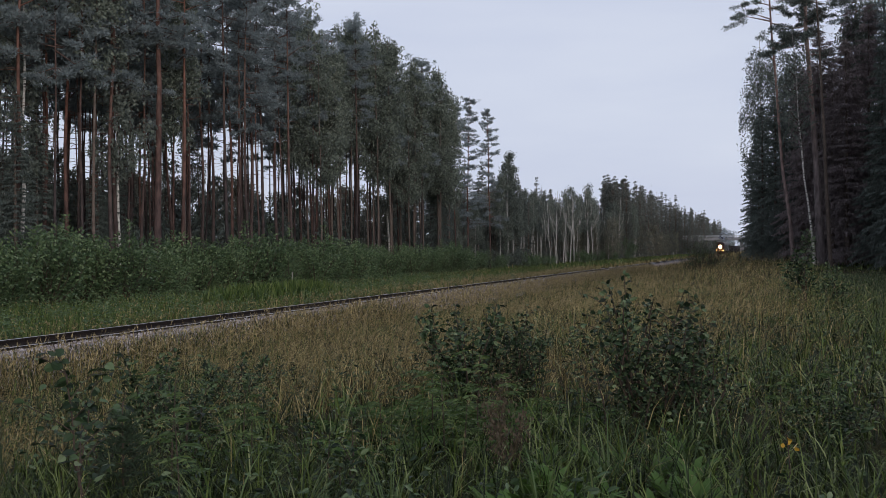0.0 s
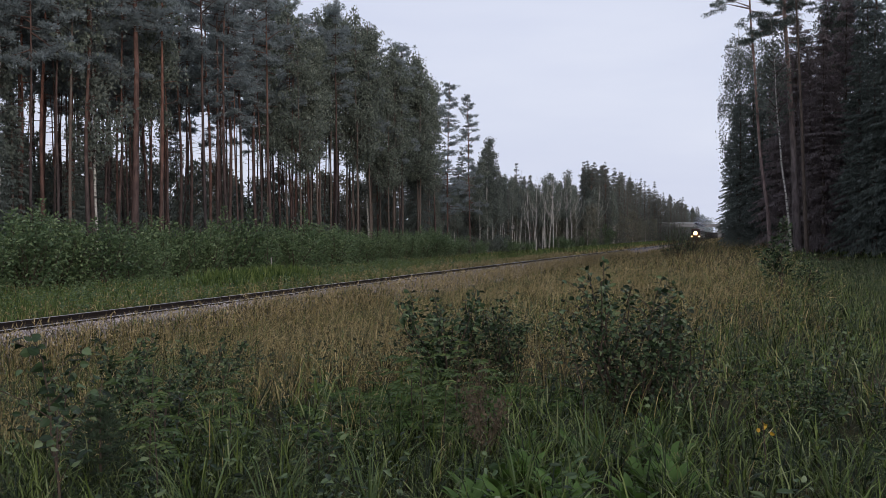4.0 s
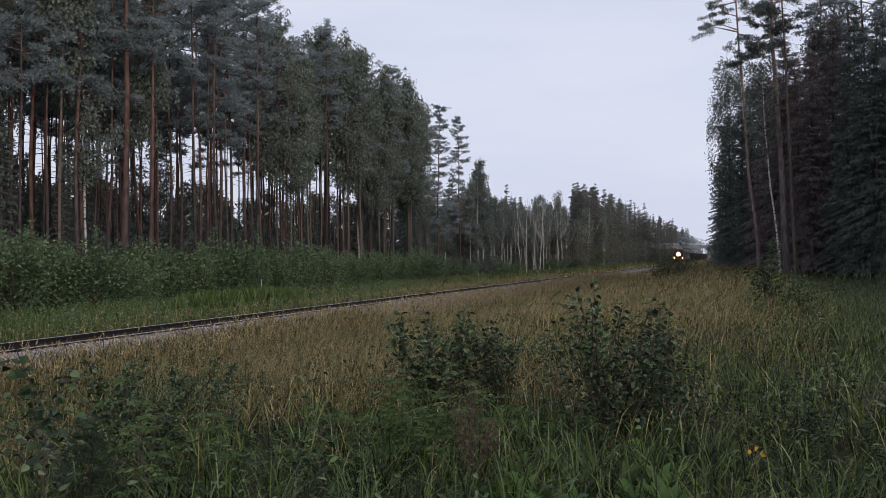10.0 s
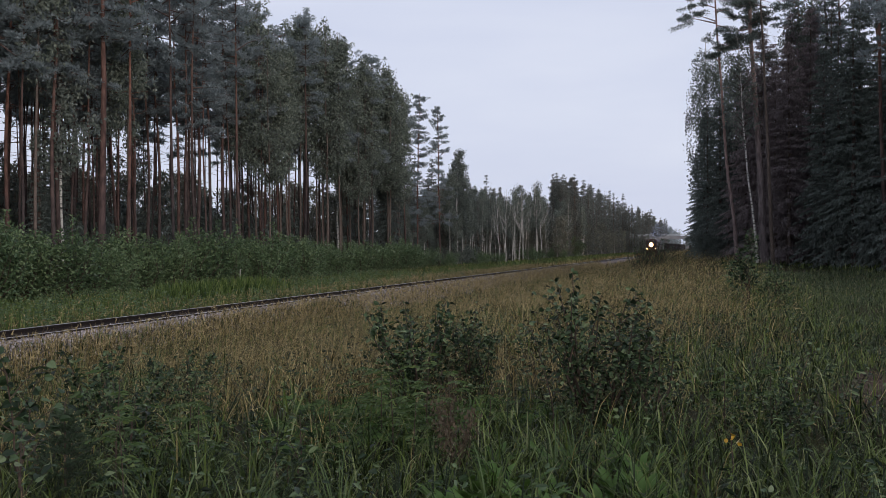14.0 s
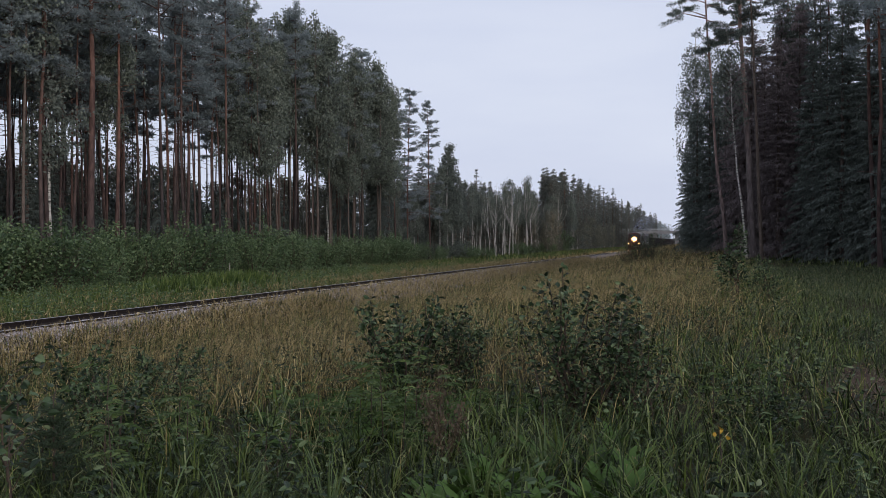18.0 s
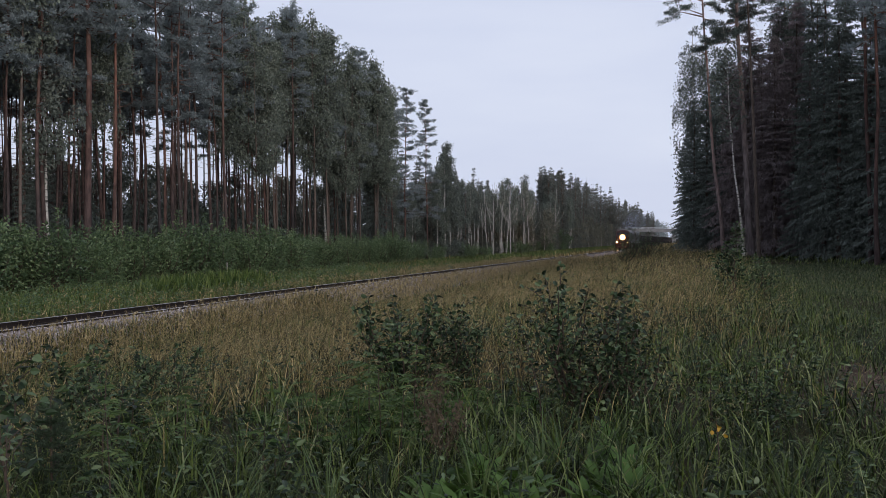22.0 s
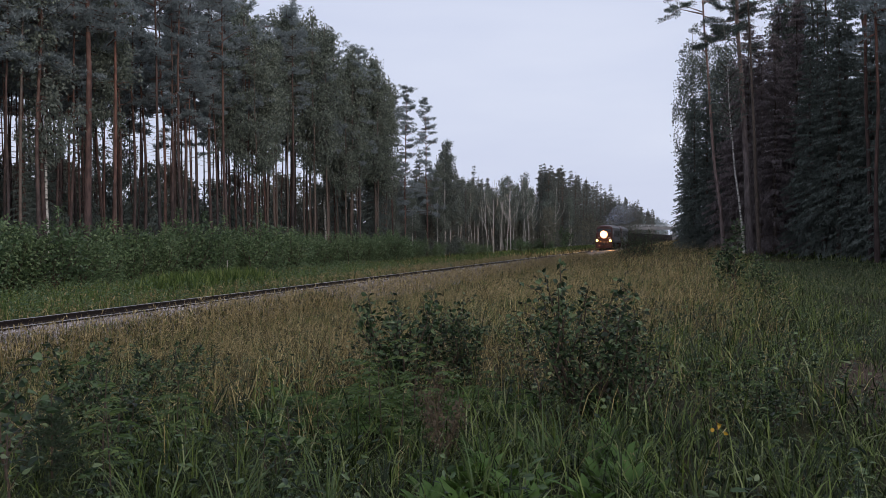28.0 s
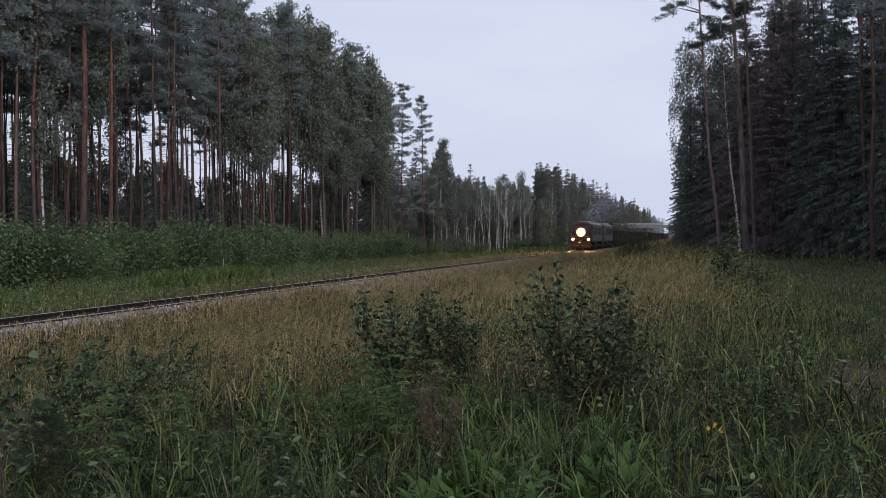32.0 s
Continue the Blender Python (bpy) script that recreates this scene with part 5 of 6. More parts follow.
lone = shrub("lone_sapling", 2.35, 163, "lone young tree with rounded leaves in the field", 0.8, 640, "sapling_leaf", 0.125, 6, "sapling", 0.36, 0.10)
put(lone, 0.79, 26.0, 50)
put_copy(lone, 1.5, 25.5, 150, 0.62)
thicket = [shrub("thicket_bush", 3.4, 164, "dark leafy bush beside the track", 1.7, 1150, "sapling_leaf", 0.13, 18, "bush", 0.08, 0.09)]
put(thicket[0], -4.8, 68, 0, 0.85)
put_copy(thicket[0], -4.0, 69, 90, 0.78)
put_copy(thicket[0], -5.5, 68.8, 200, 0.6)


def branched(name, h, seed, label, count=9, size=0.075, lean=0.12, group="", leaf="sapling_leaf"):
    """A thin dark stem with rising side branches and single oval leaves set along them."""
    rng = np.random.default_rng(seed)
    thing = empty(name, Matrix(), label, "sapling", group)
    g_, gc = Geo(), Geo()
    a0 = rng.random() * 6.28
    u = np.linspace(0, 1, 7)
    line = np.column_stack([math.cos(a0) * lean * h * u ** 1.7, math.sin(a0) * lean * h * u ** 1.7, h * u]) + rng.normal(0, 0.012 * h, (7, 3)) * u[:, None]
    tube(g_, line, 0.008 * (1.15 - u) + 0.0015, 5)
    part("stem", g_, M["twig"], thing, "", True)
    lines = [(line, 0.55)]
    for k_ in range(count):
        t = 0.22 + 0.68 * (k_ + rng.random()) / count
        p0 = np.array([np.interp(t, u, line[:, j_]) for j_ in range(3)])
        a = k_ * 2.4 + rng.normal(0, 0.4)
        ln_ = h * (0.20 + 0.32 * (1 - t)) * rng.uniform(0.7, 1.2)
        v_ = np.linspace(0, 1, 4)[:, None]
        br = p0 + np.array([[math.cos(a), math.sin(a), 0]]) * ln_ * 0.8 * v_ + np.array([[0, 0, 1.0]]) * ln_ * (0.75 * v_ - 0.3 * v_ * v_)
        g_ = Geo()
        tube(g_, br, [0.004, 0.0035, 0.0025, 0.001], 4)
        part("branch", g_, M["twig"], thing)
        lines.append((br, 0.15))
    for ln, lo in lines:
        m = max(6, int(8 * np.linalg.norm(ln[-1] - ln[0]) / (0.3 * h + 0.05)))
        uu = np.linspace(lo, 1.0, m) + rng.normal(0, 0.02, m)
        tt = np.linspace(0, 1, len(ln))
        c = np.column_stack([np.interp(uu, tt, ln[:, j_]) for j_ in range(3)])
        a = np.arange(m) * 2.4 + rng.random() * 6
        d = np.column_stack([np.cos(a), np.sin(a), rng.uniform(-0.5, 0.35, m)])
        round_leaves(gc, c, d, rng.uniform(0.7, 1.2, m) * size, rng.uniform(0.5, 0.85, m) * size, rng, flat=1.2)
    part("foliage", gc, M[leaf], thing)
    return thing


aspen_sprig = branched("aspen_sapling", 1.35, 210, "thin aspen sapling with round dark leaves", 8, 0.072, 0.16)
put(aspen_sprig, -3.86, 4.62, 10)
put_copy(aspen_sprig, -4.5, 5.3, 150, 0.85)
arching = [branched("arching_sapling", 1.38, 211 + k_, "slender arching sapling with sparse dark leaves", 13, 0.062, 0.24, "saplings in the field") for k_ in range(3)]
put(arching[0], -1.25, 8.9, 0)
put(arching[1], -0.95, 8.75, 100)
put(arching[2], -0.70, 8.95, 230, 0.95)
for x, y, t, s in ((-1.45, 8.7, 60, 0.8), (-0.45, 8.6, 310, 0.72), (-3.2, 10.1, 40, 0.85), (-2.75, 10.4, 200, 0.8), (0.55, 8.4, 140, 0.62), (-1.1, 8.5, 190, 0.6)):
    put_copy(arching[int(t) % 3], x, y, t, s)


def rowan(seed, h):
    """A young rowan: a dark wand with spreading leaves of paired leaflets."""
    rng = np.random.default_rng(seed)
    thing = empty("rowan_sapling", Matrix(), "young rowan with feathered yellow-green leaves on a dark stem", "sapling", "young rowans in the grass")
    g_ = Geo()
    tip = np.array([rng.normal(0, 0.06), rng.normal(0, 0.06), h])
    tube(g_, [[0, 0, -0.04], tip * [0.3, 0.3, 0.5], tip], [0.008, 0.006, 0.003], 5)
    part("stem", g_, M["twig"], thing)
    for k_ in range(10):
        t = 0.42 + 0.58 * k_ / 9
        p0 = tip * t
        a = k_ * 2.4 + rng.normal(0, 0.25)
        ln_ = rng.uniform(0.20, 0.30) * (1.05 - 0.3 * abs(t - 0.7))
        out, side = np.array([math.cos(a), math.sin(a), 0]), np.array([-math.sin(a), math.cos(a), 0])
        v_ = np.linspace(0.0, 1, 8)
        spine = p0 + out * (ln_ * v_)[:, None] + np.array([0, 0, 1.0]) * (ln_ * (0.55 * v_ - 0.55 * v_ * v_))[:, None]
        g_ = Geo()
        tube(g_, spine, 0.0022 * (1.2 - v_), 3)
        for sd in (-1, 1):
            n_ = 7
            leaves(g_, spine[1:], side * sd + out * 0.35 + rng.normal(0, 0.07, (n_, 3)) + [0, 0, -0.1], 0.085 * np.sin(np.pi * np.linspace(0.3, 0.8, n_)), np.full(n_, 0.026), rng, flat=1.6)
        leaves(g_, spine[-1:], out[None], np.array([0.07]), np.array([0.026]), rng, flat=1.6)
        part("leaf", g_, M["rowan"], thing)
    return thing


rowans = [rowan(220, 0.78), rowan(221, 0.95)]
put(rowans[0], -2.6, 7.5, 0)
put(rowans[1], -4.3, 6.1, 30)
for x, y, t, s, k_ in ((-2.85, 7.9, 50, 1.0, 0), (-2.35, 7.25, 140, 0.85, 0), (-3.1, 8.3, 220, 1.0, 0), (-2.15, 7.7, 300, 0.95, 0), (-2.55, 8.25, 80, 0.95, 1), (-3.25, 7.7, 10, 0.8, 0), (-1.95, 8.2, 170, 0.8, 0), (-3.7, 5.35, 260, 0.85, 1), (-4.4, 7.3, 200, 0.9, 0), (-3.9, 6.6, 70, 0.85, 0), (0.05, 8.6, 33, 0.8, 0), (0.45, 9.0, 210, 0.75, 0)):
    put_copy(rowans[k_], x, y, t, s)


def fern(seed, label):
    rng = np.random.default_rng(seed)
    thing = empty("fern", Matrix(), label, "fern", "ferns in the grass")
    for k_ in range(9):
        a = k_ * 0.7 + rng.normal(0, 0.2)
        ln_ = rng.uniform(0.45, 0.7)
        u = np.linspace(0.06, 1, 17)
        out = np.array([math.cos(a), math.sin(a), 0])
        spine = out * (u * ln_ * 0.85)[:, None] + np.array([0, 0, 1]) * (ln_ * (0.95 * u - 0.62 * u * u))[:, None]
        g_ = Geo()
        tube(g_, spine, 0.004 * (1.1 - u), 3)
        side = np.array([-math.sin(a), math.cos(a), 0])
        for s in (-1, 1):
            d = side * s + out * 0.45 + rng.normal(0, 0.06, (17, 3))
            leaves(g_, spine, d, 0.19 * ln_ / 0.6 * np.sin(np.pi * np.clip(u * 0.86 + 0.12, 0, 1)) + 0.012, np.full(17, 0.022), rng, flat=1.2)
        part("frond", g_, M["fern"], thing)
    return thing


ferns = [fern(170, "green fern with feathered fronds"), fern(171, "green fern with feathered fronds")]
used_f = set()
for k_, (x, y, s) in enumerate(((-3.4, 9.0, 1.0), (-3.0, 8.5, 0.95), (-2.7, 8.9, 0.9), (-3.7, 8.4, 0.85), (-2.5, 8.0, 0.9), (-4.1, 9.4, 0.8), (-3.3, 7.6, 0.9), (-5.6, 8.9, 0.9), (-1.9, 9.2, 0.8), (-4.6, 7.4, 0.8))):
    o = ferns[k_ % 2]
    if o in used_f:
        put_copy(o, x, y, x * 111, s * 1.25)
    else:
        used_f.add(o)
        put(o, x, y, x * 111, s * 1.25)


def broad_plant(seed, label, count=11, size=0.24):
    rng = np.random.default_rng(seed)
    thing = empty("broad_leaved_herb", Matrix(), label, "plant", "broad-leaved herbs")
    for k_ in range(count):
        a = rng.random() * 6.28
        ln_ = size * rng.uniform(0.7, 1.3)
        out = np.array([math.cos(a), math.sin(a), 0])
        side = np.array([-math.sin(a), math.cos(a), 0])
        u = np.linspace(0, 1, 6)
        spine = out * (ln_ * (0.35 * u + 0.3 * u * u))[:, None] + np.array([0, 0, 1]) * (ln_ * (1.35 * u - 0.55 * u * u))[:, None]
        w = ln_ * 0.11 * np.sin(np.pi * np.clip(u, 0.04, 0.97)) ** 0.8
        lift = np.array([0, 0, 1]) * (w * 0.3)[:, None]
        v = np.concatenate([spine - side * w[:, None] + lift, spine, spine + side * w[:, None] + lift])
        q = np.arange(5)[:, None]
        g_ = Geo()
        g_.add(v, np.concatenate([q + [[0, 1, 7, 6]], q + [[6, 7, 13, 12]]]))
        part("leaf", g_, M["broad"], thing, "", True)
    return thing


herbs = [broad_plant(180 + k_, "bright green herb with long pointed leaves") for k_ in range(3)]
rnd2 = random.Random(9)
for k_ in range(54):
    a, r = rnd2.uniform(3, 17), rnd2.uniform(5.4, 7.6)
    x, y = -r * math.sin(radians(a)), r * math.cos(radians(a))
    (put if k_ < 3 else put_copy)(herbs[k_ % 3], x, y, k_ * 67, rnd2.uniform(0.8, 1.25))


def sedge(seed, count=22):
    """A tuft of long grooved blades that rise and arch over."""
    rng = np.random.default_rng(seed)
    thing = empty("sedge_tuft", Matrix(), "tuft of long arching grey-green sedge blades", "sedge", "sedge tufts")
    u = np.linspace(0, 1, 8)
    q = np.arange(7)[:, None]
    for k_ in range(count):
        a = rng.random() * 6.28
        ln_, fall = rng.uniform(0.45, 0.85), rng.uniform(0.5, 1.5)
        out, side = np.array([math.cos(a), math.sin(a), 0]), np.array([-math.sin(a), math.cos(a), 0])
        th = 0.15 + fall * u ** 1.4
        step = ln_ / 7
        reach, rise = np.cumsum(np.sin(th)) * step, np.cumsum(np.cos(th)) * step
        spine = out * (reach + rng.uniform(0, 0.05))[:, None] + np.array([0, 0, 1.0]) * (rise - step - 0.03)[:, None]
        w = rng.uniform(0.004, 0.008) * (1.02 - u ** 2.5)
        lift = np.array([0, 0, 1.0]) * (w * 0.5)[:, None]
        v_ = np.concatenate([spine - side * w[:, None] + lift, spine, spine + side * w[:, None] + lift])
        g_ = Geo()
        g_.add(v_, np.concatenate([q + [[0, 1, 9, 8]], q + [[8, 9, 17, 16]]]))
        part("blade", g_, M["sedge"], thing, "", True)
    return thing


sedges = [sedge(230), sedge(231), sedge(232, 16)]
for k_ in range(15):
    a = rnd2.uniform(20, 33) if k_ % 2 else rnd2.uniform(-6, 16)
    r = rnd2.uniform(5.6, 8.2)
    (put if k_ < 3 else put_copy)(sedges[k_ % 3], -r * math.sin(radians(a)), r * math.cos(radians(a)), k_ * 83, rnd2.uniform(0.7, 1.1))


def dock(seed, h):
    rng = np.random.default_rng(seed)
    thing = empty("dock_plant", Matrix(), "withered dock with rusty brown seed spikes", "plant", "withered docks")
    for k_ in range(4):
        top = np.array([rng.normal(0, 0.14), rng.normal(0, 0.14), h * rng.uniform(0.8, 1.05)])
        g_ = Geo()
        tube(g_, [np.zeros(3), top * [0.4, 0.4, 0.5], top], [0.006, 0.005, 0.002], 4)
        n = 80
        u = rng.uniform(0.42, 1, n)[:, None]
        c = top * u + rng.normal(0, 0.05, (n, 3))
        spikes(g_, c, rng.normal(0, 0.5, (n, 3)) + [0, 0, 0.8], rng.uniform(0.02, 0.05, n), rng.uniform(0.012, 0.026, n), rng)
        part("seed_spike", g_, M["dock"], thing)
    return thing


docks = [dock(190, 0.72), dock(191, 0.66)]
put(docks[0], -2.2, 7.9, 0)
put(docks[1], -1.85, 6.7, 40)
put_copy(docks[0], -2.0, 7.2, 100, 0.85)
put_copy(docks[1], 1.9, 9.8, 200, 0.75)

def seedling_spruce(seed, h):
    rng = np.random.default_rng(seed)
    thing = empty("spruce_seedling", Matrix(), "small dark spruce seedling in the grass", "tree")
    g_, c_ = Geo(), Geo()
    tube(g_, [[0, 0, -0.03], [0, 0, h * 0.5], [0, 0, h]], [0.012, 0.008, 0.002], 5)
    for lv in range(8):
        for k_ in range(7):
            t = lv / 8 + rng.uniform(-0.02, 0.02)
            a = k_ * 0.9 + lv + rng.normal(0, 0.15)
            ln_ = 0.42 * h * (1 - t) + 0.04
            p0 = np.array([0, 0, h * (0.1 + 0.85 * t)])
            p1 = p0 + np.array([math.cos(a), math.sin(a), 0.25 + 0.3 * t]) * ln_
            tube(g_, [p0, (p0 + p1) / 2, p1], [0.003, 0.002, 0.001], 3)
            n_ = 60
            u = rng.random(n_)[:, None]
            cc = p0 + (p1 - p0) * u + np.cross(p1 - p0, [0, 0, 1]) * rng.normal(0, 0.16, (n_, 1)) * u
            spikes(c_, cc, (p1 - p0) / ln_ + rng.normal(0, 0.6, (n_, 3)), rng.uniform(0.03, 0.06, n_), rng.uniform(0.007, 0.014, n_), rng)
    part("trunk", g_, M["twig"], thing)
    part("crown", c_, M["seedling_needle"], thing)
    return thing


seedling = seedling_spruce(195, 0.8)
put(seedling, -4.5, 5.8, 0)
put_copy(seedling, -4.9, 6.4, 60, 0.7)

yl = Geo()
rs = np.random.default_rng(200)
round_leaves(yl, np.array([[0, 0, 0.50], [0.03, 0.02, 0.47], [0.05, 0, 0.44], [-0.02, 0, 0.46]]), np.array([[0.5, -0.5, -0.3], [-0.5, -0.3, -0.3], [0.5, 0.2, -0.6], [-0.2, -0.4, -0.7]]), np.array([0.046, 0.042, 0.038, 0.034]), np.array([0.036, 0.033, 0.03, 0.028]), rs, flat=0.2)
yg = Geo()
tube(yg, [[0, 0, 0], [0.02, 0, 0.3], [0, 0, 0.52]], [0.005, 0.004, 0.003], 4)
yellowed = empty("yellowed_plant", Matrix(), "low plant with one bright yellow leaf", "plant")
part("stem", yg, M["twig"], yellowed)
part("leaf", yl, M["yellow"], yellowed, "bright yellow withered leaf")
put(yellowed, 0.07, 6.4)

# ---- the train: two engines and a long row of dark open wagons ----
def wheelset(parent, y, z=0.48):
    g_ = Geo()
    th = np.linspace(0, 2 * np.pi, 21)[:-1]
    for sx in (-0.80, 0.80):
        for rr, w in ((0.48, 0.065), (0.52, 0.018)):
            ring = np.concatenate([np.column_stack([np.full(20, sx + s * w), rr * np.cos(th), rr * np.sin(th)]) for s in (-1, 1)])
            q = np.arange(20)
            g_.add(ring, np.column_stack([q, (q + 1) % 20, (q + 1) % 20 + 20, q + 20]))
            for s in (0, 1):
                cap = np.concatenate([ring[s * 20:s * 20 + 20], [[sx + (-1, 1)[s] * w, 0, 0]]])
                g_.add(cap, np.column_stack([q, (q + 1) % 20, np.full(20, 20)]))
    tube(g_, [[-0.8, 0, 0], [0, 0, 0.001], [0.8, 0, 0]], [0.08, 0.08, 0.08], 8)
    ob = part("wheelset", g_, M["steel_black"], parent)
    ob.location = (0, y, z)
    return ob


def disc(bm, x, y, z, r, depth):
    bmesh.ops.create_cone(bm, cap_ends=True, segments=20, radius1=r, radius2=r, depth=depth, matrix=Matrix.Translation((x, y, z)) @ Matrix.Rotation(radians(90), 4, "X"))
    return bm


def locomotive(lit, label):
    """Origin on the rail tops under the front coupler; the engine reaches back along +y for 20 m."""
    e = empty("locomotive", Matrix(), label, "locomotive", "engines of the train")
    part("underframe", boxes((-1.5, 1.5, 0.9, 19.3, 1.18, 1.5), bevel=0.03), M["steel_black"], e)
    pilot = part("pilot", boxes((-1.52, 1.52, 0.55, 0.9, 0.28, 1.5), (-1.2, 1.2, 0.4, 0.6, 0.3, 0.75), bevel=0.04), M["loco_red"], e, "dark red front plate")
    part("coupler", boxes((-0.17, 0.17, 0.0, 0.9, 0.85, 1.2), (-0.28, 0.22, -0.1, 0.2, 0.82, 1.24), bevel=0.03), M["steel_black"], e)
    part("rear_plate", boxes((-1.52, 1.52, 19.2, 19.5, 0.3, 1.5), bevel=0.04), M["loco_red"], e)
    def shell(stations):
        """A body drawn through cross-sections with rounded roof edges: (y, half width, floor, eave, roof)."""
        g_ = Geo()
        rings = []
        for y_, w_, z0, z1, z2 in stations:
            arc = [(w_ * math.cos(a_), z1 + (z2 - z1) * math.sin(a_)) for a_ in np.linspace(0, math.pi, 13)]
            rings.append([(w_, y_, z0)] + [(x_, y_, z_) for x_, z_ in arc] + [(-w_, y_, z0)])
        n_ = len(rings[0])
        i_, j_ = np.meshgrid(np.arange(len(rings) - 1), np.arange(n_), indexing="ij")
        k2 = (j_ + 1) % n_
        g_.add(np.array(rings), np.stack([i_ * n_ + j_, i_ * n_ + k2, (i_ + 1) * n_ + k2, (i_ + 1) * n_ + j_], -1).reshape(-1, 4))
        for ring in (rings[0], rings[-1]):
            g_.add(ring, [list(range(n_))])
        return g_

    nose = part("nose", boxes((-1.42, 1.42, 0.88, 1.9, 1.5, 3.2), bevel=0.14), M["loco_red"], e, "dark red flat nose")
    cab = part("cab", shell([(1.5, 1.40, 3.1, 3.75, 4.2), (1.75, 1.46, 1.5, 3.95, 4.5), (3.9, 1.5, 1.5, 4.0, 4.6)]), M["loco_red"], e, "dark red cab with rounded roof")
    hood = part("engine_body", shell([(3.9, 1.48, 1.5, 3.95, 4.52), (19.2, 1.48, 1.5, 3.95, 4.52)]), M["loco_grey"], e, "sooty dark engine body")
    for k_, (ya, yb) in enumerate(((4.6, 7.4), (7.8, 10.4), (11.6, 13.6), (14.2, 16.2), (16.6, 18.4))):
        part("roof_hatch", boxes((-0.75, 0.75, ya, yb, 4.44, 4.62), bevel=0.05), M["loco_roof"], hood, "pale roof hatch")
    part("exhaust_stack", boxes((-0.35, 0.35, 10.6, 11.4, 4.4, 4.78), bevel=0.05), M["steel_black"], hood)
    for wx in (-0.68, 0.68):
        part("windscreen", boxes((wx - 0.52, wx + 0.52, 1.44, 1.49, 3.32, 3.86)), M["glass"], cab, "dark windscreen")
    for wx in (-1.51, 1.47):
        part("side_window", boxes((wx, wx + 0.04, 2.3, 3.3, 2.9, 3.7)), M["glass"], cab, "dark side window")
    for k_ in range(6):
        for s in (-1, 1):
            part("body_grille", boxes((s * 1.48 - 0.02, s * 1.48 + 0.02, 5.0 + 2.2 * k_, 6.5 + 2.2 * k_, 2.4, 3.6)), M["steel_black"], hood)
    part("fuel_tank", boxes((-1.35, 1.35, 7.4, 12.4, 0.45, 1.18), bevel=0.12), M["steel_black"], e)
    for by in (2.0, 13.6):
        bogie = part("bogie", boxes((-1.25, -1.05, by - 0.3, by + 4.2, 0.5, 0.95), (1.05, 1.25, by - 0.3, by + 4.2, 0.5, 0.95), (-1.1, 1.1, by + 1.6, by + 2.3, 0.55, 1.1), bevel=0.05), M["steel_black"], e)
        for wy in (0.3, 1.95, 3.6):
            wheelset(bogie, by + wy)
    for s in (-1, 1):
        g_ = Geo()
        tube(g_, [[s * 1.3, 0.82, 1.5], [s * 1.3, 0.80, 2.2], [s * 0.7, 0.82, 2.25]], [0.02] * 3, 5)
        part("front_handrail", g_, M["galvanised"], e)
    # The lit housing is widened to carry the discs that imitate glare.
    hl = bmesh.new()
    disc(hl, 0, 0.86, 2.82, 0.76 if lit else 0.50, 0.14)
    housing = part("headlight_housing", hl, M["steel_black"], nose)
    if lit:
        # The two wide discs glow in place of the halo; only the smallest is a lamp.
        for name_, r_, y_, mat_ in (("reflector_rim", 0.72, 0.785, "halo_edge"), ("reflector", 0.58, 0.765, "halo_glow"), ("headlight", 0.21, 0.74, "lamp")):
            lens = bmesh.new()
            disc(lens, 0, y_, 2.82, r_, 0.05)
            part(name_, lens, M[mat_], housing, "blazing warm headlight" if name_ == "headlight" else "glowing amber disc imitating the halo of the headlight")
    else:
        for wx in (-0.19, 0.19):
            lens = bmesh.new()
            disc(lens, wx, 0.77, 2.82, 0.15, 0.05)
            part("headlight", lens, M["glass"], housing, "unlit headlight")
    for s in (-1, 1):
        dl = bmesh.new()
        disc(dl, s * 1.22, 0.52, 1.72, 0.17, 0.12)
        part("ditch_light", dl, M["ditch_lamp"] if lit else M["glass"], pilot, "glowing amber ditch light" if lit else "")
        part("lamp_bracket", boxes((s * 1.22 - 0.06, s * 1.22 + 0.06, 0.58, 0.7, 1.45, 1.75)), M["steel_black"], pilot)
    return e


def wagon(label, paint):
    """Origin under the front coupler, 13.9 m long."""
    e = empty("freight_wagon", Matrix(), label, "wagon", "wagons of the train")
    body = part("body", boxes((-1.5, 1.5, 0.7, 13.2, 1.15, 1.45), (-1.5, -1.42, 0.7, 13.2, 1.4, 3.3), (1.42, 1.5, 0.7, 13.2, 1.4, 3.3), (-1.5, 1.5, 0.7, 0.78, 1.4, 3.3), (-1.5, 1.5, 13.12, 13.2, 1.4, 3.3), (-1.42, 1.42, 0.8, 13.1, 1.45, 2.9)), paint, e)
    for s in (-1, 1):
        part("top_rail", boxes((s * 1.5 - 0.07, s * 1.5 + 0.07, 0.65, 13.25, 3.26, 3.42)), paint, body)
        for k_ in range(8):
            part("rib", boxes((s * 1.55 - 0.05, s * 1.55 + 0.05, 0.8 + 1.74 * k_, 0.95 + 1.74 * k_, 1.2, 3.28)), paint, body)
    for yy in (-0.0, 13.2):
        part("coupler", boxes((-0.15, 0.15, yy, yy + 0.7, 0.9, 1.2), bevel=0.03), M["steel_black"], e)
    for by in (2.4, 11.5):
        bogie = part("bogie", boxes((-1.15, -0.95, by - 1.2, by + 1.2, 0.4, 0.8), (0.95, 1.15, by - 1.2, by + 1.2, 0.4, 0.8), (-1.0, 1.0, by - 0.2, by + 0.2, 0.5, 1.15), bevel=0.04), M["steel_black"], e)
        for wy in (-0.92, 0.92):
            wheelset(bogie, by + wy)
    return e


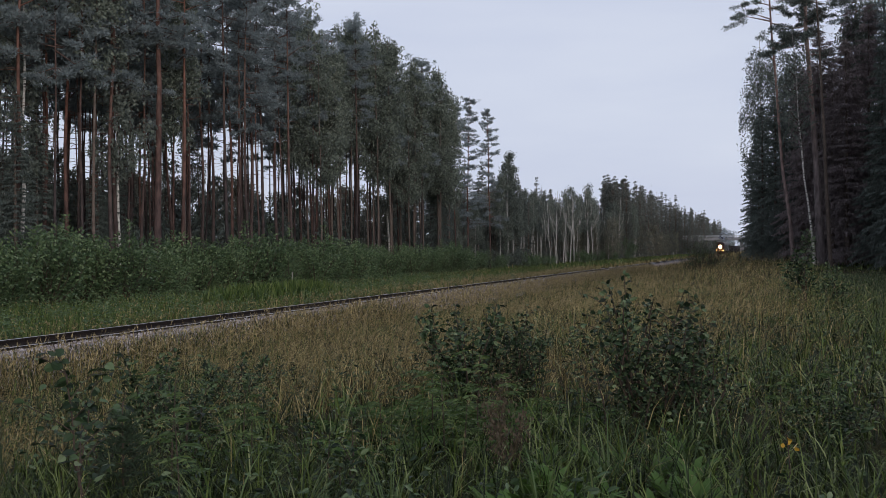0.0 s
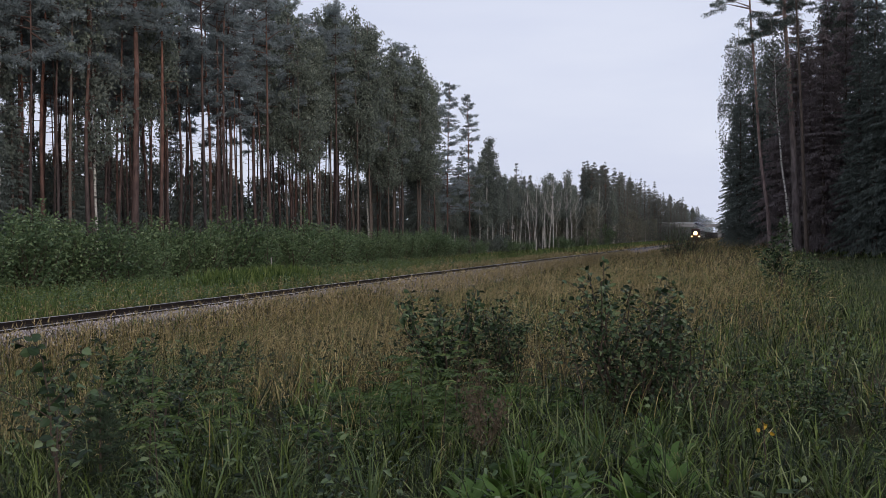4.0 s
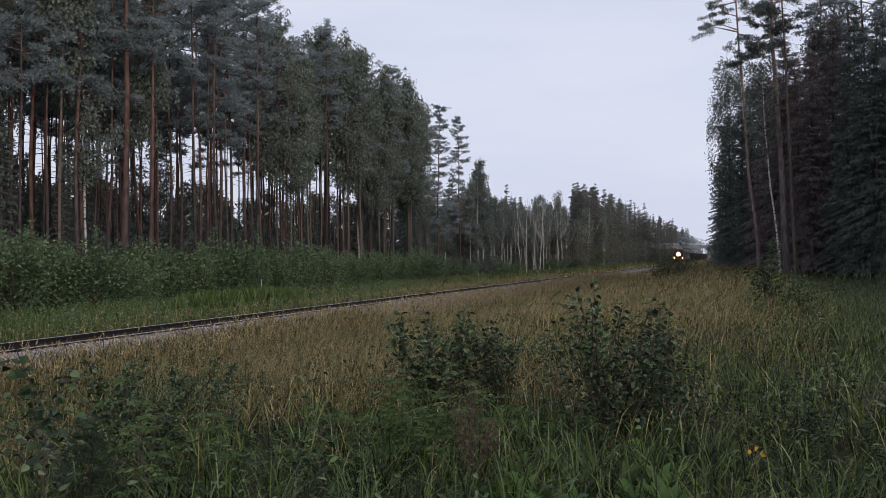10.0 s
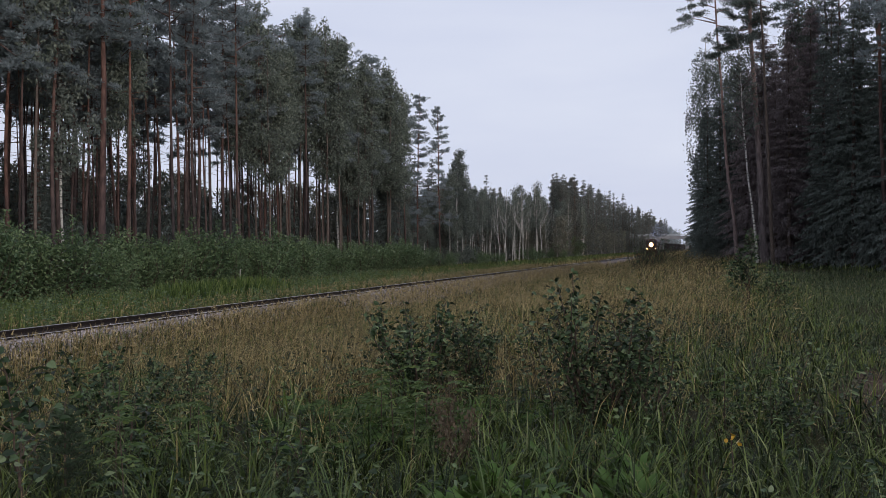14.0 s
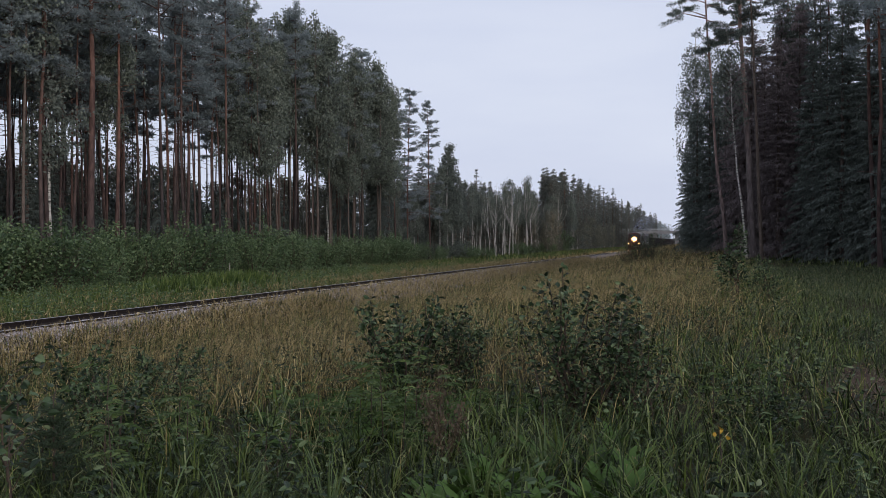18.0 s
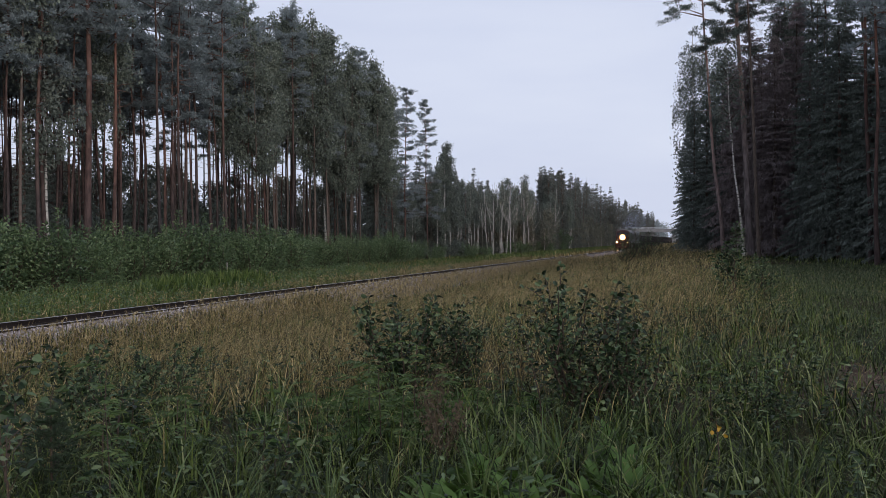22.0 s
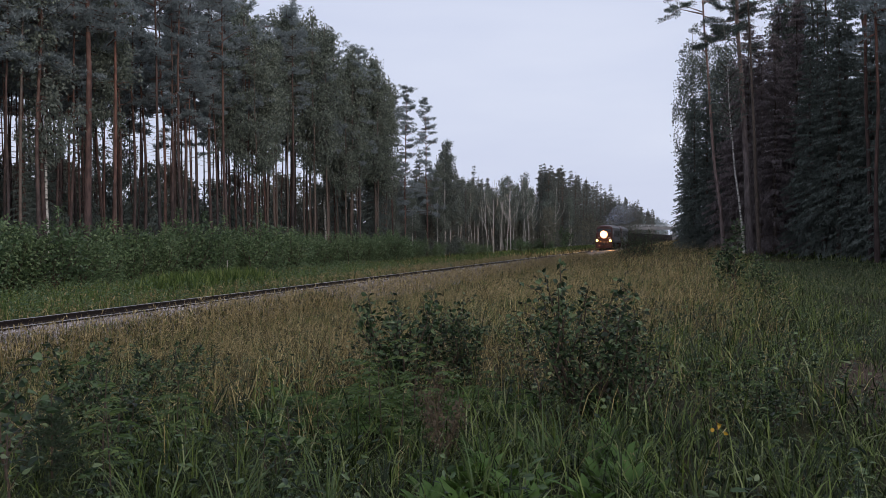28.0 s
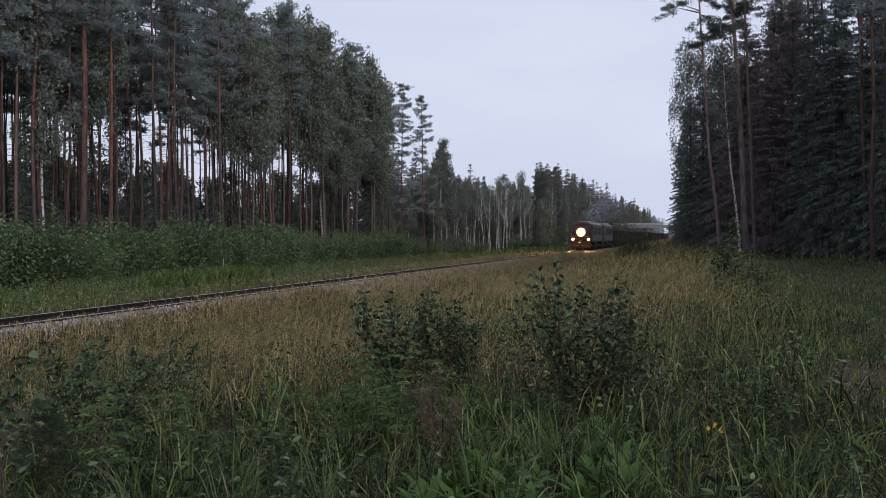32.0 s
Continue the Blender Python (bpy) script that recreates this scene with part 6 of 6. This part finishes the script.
engine = locomotive(True, "dark red diesel locomotive with blazing headlight on the rails")
engine2 = locomotive(False, "second dark diesel locomotive coupled behind the first")
wagons = [wagon("dark open freight wagon with ribbed sides", M["wagon"]), wagon("sooty brown open freight wagon with ribbed sides", M["wagon_rust"])]
while len(wagons) < 24:
    wagons.append(copy_thing(wagons[0 if len(wagons) % 4 != 1 else 1], Matrix()))

# a thin haze of exhaust over the engine
smoke_m, sn_, sl_, sb_ = material("exhaust_haze", 1.0, 0, 0)
sb_.inputs["Base Color"].default_value = (0.30, 0.32, 0.38, 1)
clear = sn_.new("ShaderNodeBsdfTransparent")
mixs = sn_.new("ShaderNodeMixShader")
mixs.inputs["Fac"].default_value = 0.09
sl_.new(clear.outputs[0], mixs.inputs[1])
sl_.new(sb_.outputs[0], mixs.inputs[2])
sl_.new(mixs.outputs[0], sn_["Material Output"].inputs["Surface"])
smoke = empty("exhaust_smoke", Matrix(), "thin bluish exhaust haze over the engines", "smoke")
rs = random.Random(12)
for k_ in range(5):
    bm = bmesh.new()
    u_ = k_ / 4
    bmesh.ops.create_icosphere(bm, subdivisions=4, radius=1.0)
    off = Vector((0, 0, k_ * 3.7))
    for v_ in bm.verts:
        v_.co *= 1 + 0.5 * noise.noise(v_.co * 1.3 + off) + 0.2 * noise.noise(v_.co * 3.5 + off)
        v_.co = Vector((v_.co.x * (1.0 + 1.8 * u_), v_.co.y * (2.6 + 6.5 * u_), v_.co.z * (0.8 + 1.3 * u_))) + Vector((0.5 * u_, 10.5 + 34 * u_, 5.6 + 2.0 * u_))
    puff = part("puff", bm, smoke_m, smoke)
    puff.data.polygons.foreach_set("use_smooth", [True] * len(puff.data.polygons))

# a thin pale stake beyond the track
stake = empty("marker_stake", Matrix(), "thin pale wooden marker stake in the grass", "stake")
part("post", boxes((-0.022, 0.022, -0.022, 0.022, 0, 1.6), bevel=0.006), M["stake"], stake)
put(stake, -30.5, 57)

# ---- stones and sleepers of the track ----
rng = np.random.default_rng(300)
n = 30000
sx = np.concatenate([rng.uniform(0.92, 3.2, n * 7 // 8), rng.uniform(-0.7, 0.7, n // 8)])
sy = 14 + 84 * rng.random(n) ** 1.4
sz = np.interp(np.abs(sx), [0.86, 0.90, 2.1, 3.5], [-0.2, -0.075, -0.1, -0.75])
rad = rng.uniform(0.018, 0.046, n)
octa = np.array([[1, 0, 0], [-1, 0, 0], [0, 1, 0], [0, -1, 0], [0, 0, 1], [0, 0, -1]], float)
v = octa[None] * rad[:, None, None] * rng.uniform(0.6, 1.35, (n, 6, 1)) + rng.normal(0, 0.008, (n, 6, 3))
v += np.column_stack([sx, sy, sz + rad * 0.4])[:, None]
fo = np.array([[0, 2, 4], [2, 1, 4], [1, 3, 4], [3, 0, 4], [2, 0, 5], [1, 2, 5], [3, 1, 5], [0, 3, 5]])
g = Geo()
g.add(v, (np.arange(n)[:, None, None] * 6 + fo).reshape(-1, 3))
soil_n = 3000
cl = np.column_stack([rng.normal(1.75, 0.34, soil_n), rng.normal(11.4, 1.2, soil_n), np.zeros(soil_n)])
cl[:, 2] = ground_z(cl[:, 0], cl[:, 1]) + 0.008
cr = rng.uniform(0.01, 0.035, soil_n)
cv = octa[None] * cr[:, None, None] * rng.uniform(0.6, 1.4, (soil_n, 6, 1)) * [1, 1, 0.6] + cl[:, None]
sg = Geo()
sg.add(cv, (np.arange(soil_n)[:, None, None] * 6 + fo).reshape(-1, 3))
tagged(new("soil_clods", sg.mesh("soil_clods", M["soil"])), "trodden patch of bare brown soil clods", "soil", kind="stuff")
stones = part("ballast_stones", g, M["stone"], track, "loose grey and pinkish crushed stones")
stones["kind"] = "stuff"
sl_bm = boxes((-1.35, 1.35, -0.125, 0.125, -0.34, -0.165), bevel=0.012)
sl_me = bpy.data.meshes.new("sleeper")
sl_bm.to_mesh(sl_me)
sl_bm.free()
sl_me.materials.append(M["sleeper"])
for k_ in range(290):
    o = part("sleeper", sl_me, None, track)
    o.location = (rnd2.uniform(-0.02, 0.02), 10 + 0.545 * k_, 0)
far_sl = boxes(*[(-1.35, 1.35, 168.6 + 0.545 * k_ - 0.125, 168.6 + 0.545 * k_ + 0.125, -0.34, -0.165) for k_ in range(500)])
part("far_sleepers", far_sl, M["sleeper"], track)["kind"] = "stuff"


# ---- what moves: the train rolls towards the standing place ----
TRAIN = [(0.0, 352.5), (2.0, 344.6), (4.0, 334.6), (6.0, 322.0), (8.0, 311.2), (10.0, 297.4), (12.0, 284.8), (14.0, 272.2), (16.0, 259.2), (18.0, 246.4), (20.0, 232.4), (22.0, 218.9), (24.0, 205.4), (26.0, 191.6), (28.0, 177.6), (30.0, 163.3), (31.0, 155.8), (32.0, 148.4)]


def motions():
    walk(smoke, [(t, pose(TRACK_X, y - 0.8, 0.003)) for t, y in TRAIN])
    for k_, thing in enumerate([engine, engine2, *wagons]):
        back = (0, 19.9)[k_] if k_ < 2 else 39.8 + 13.95 * (k_ - 2)
        walk(thing, [(t, pose(TRACK_X, y - 0.8 + back, 0.003)) for t, y in TRAIN])


motions()
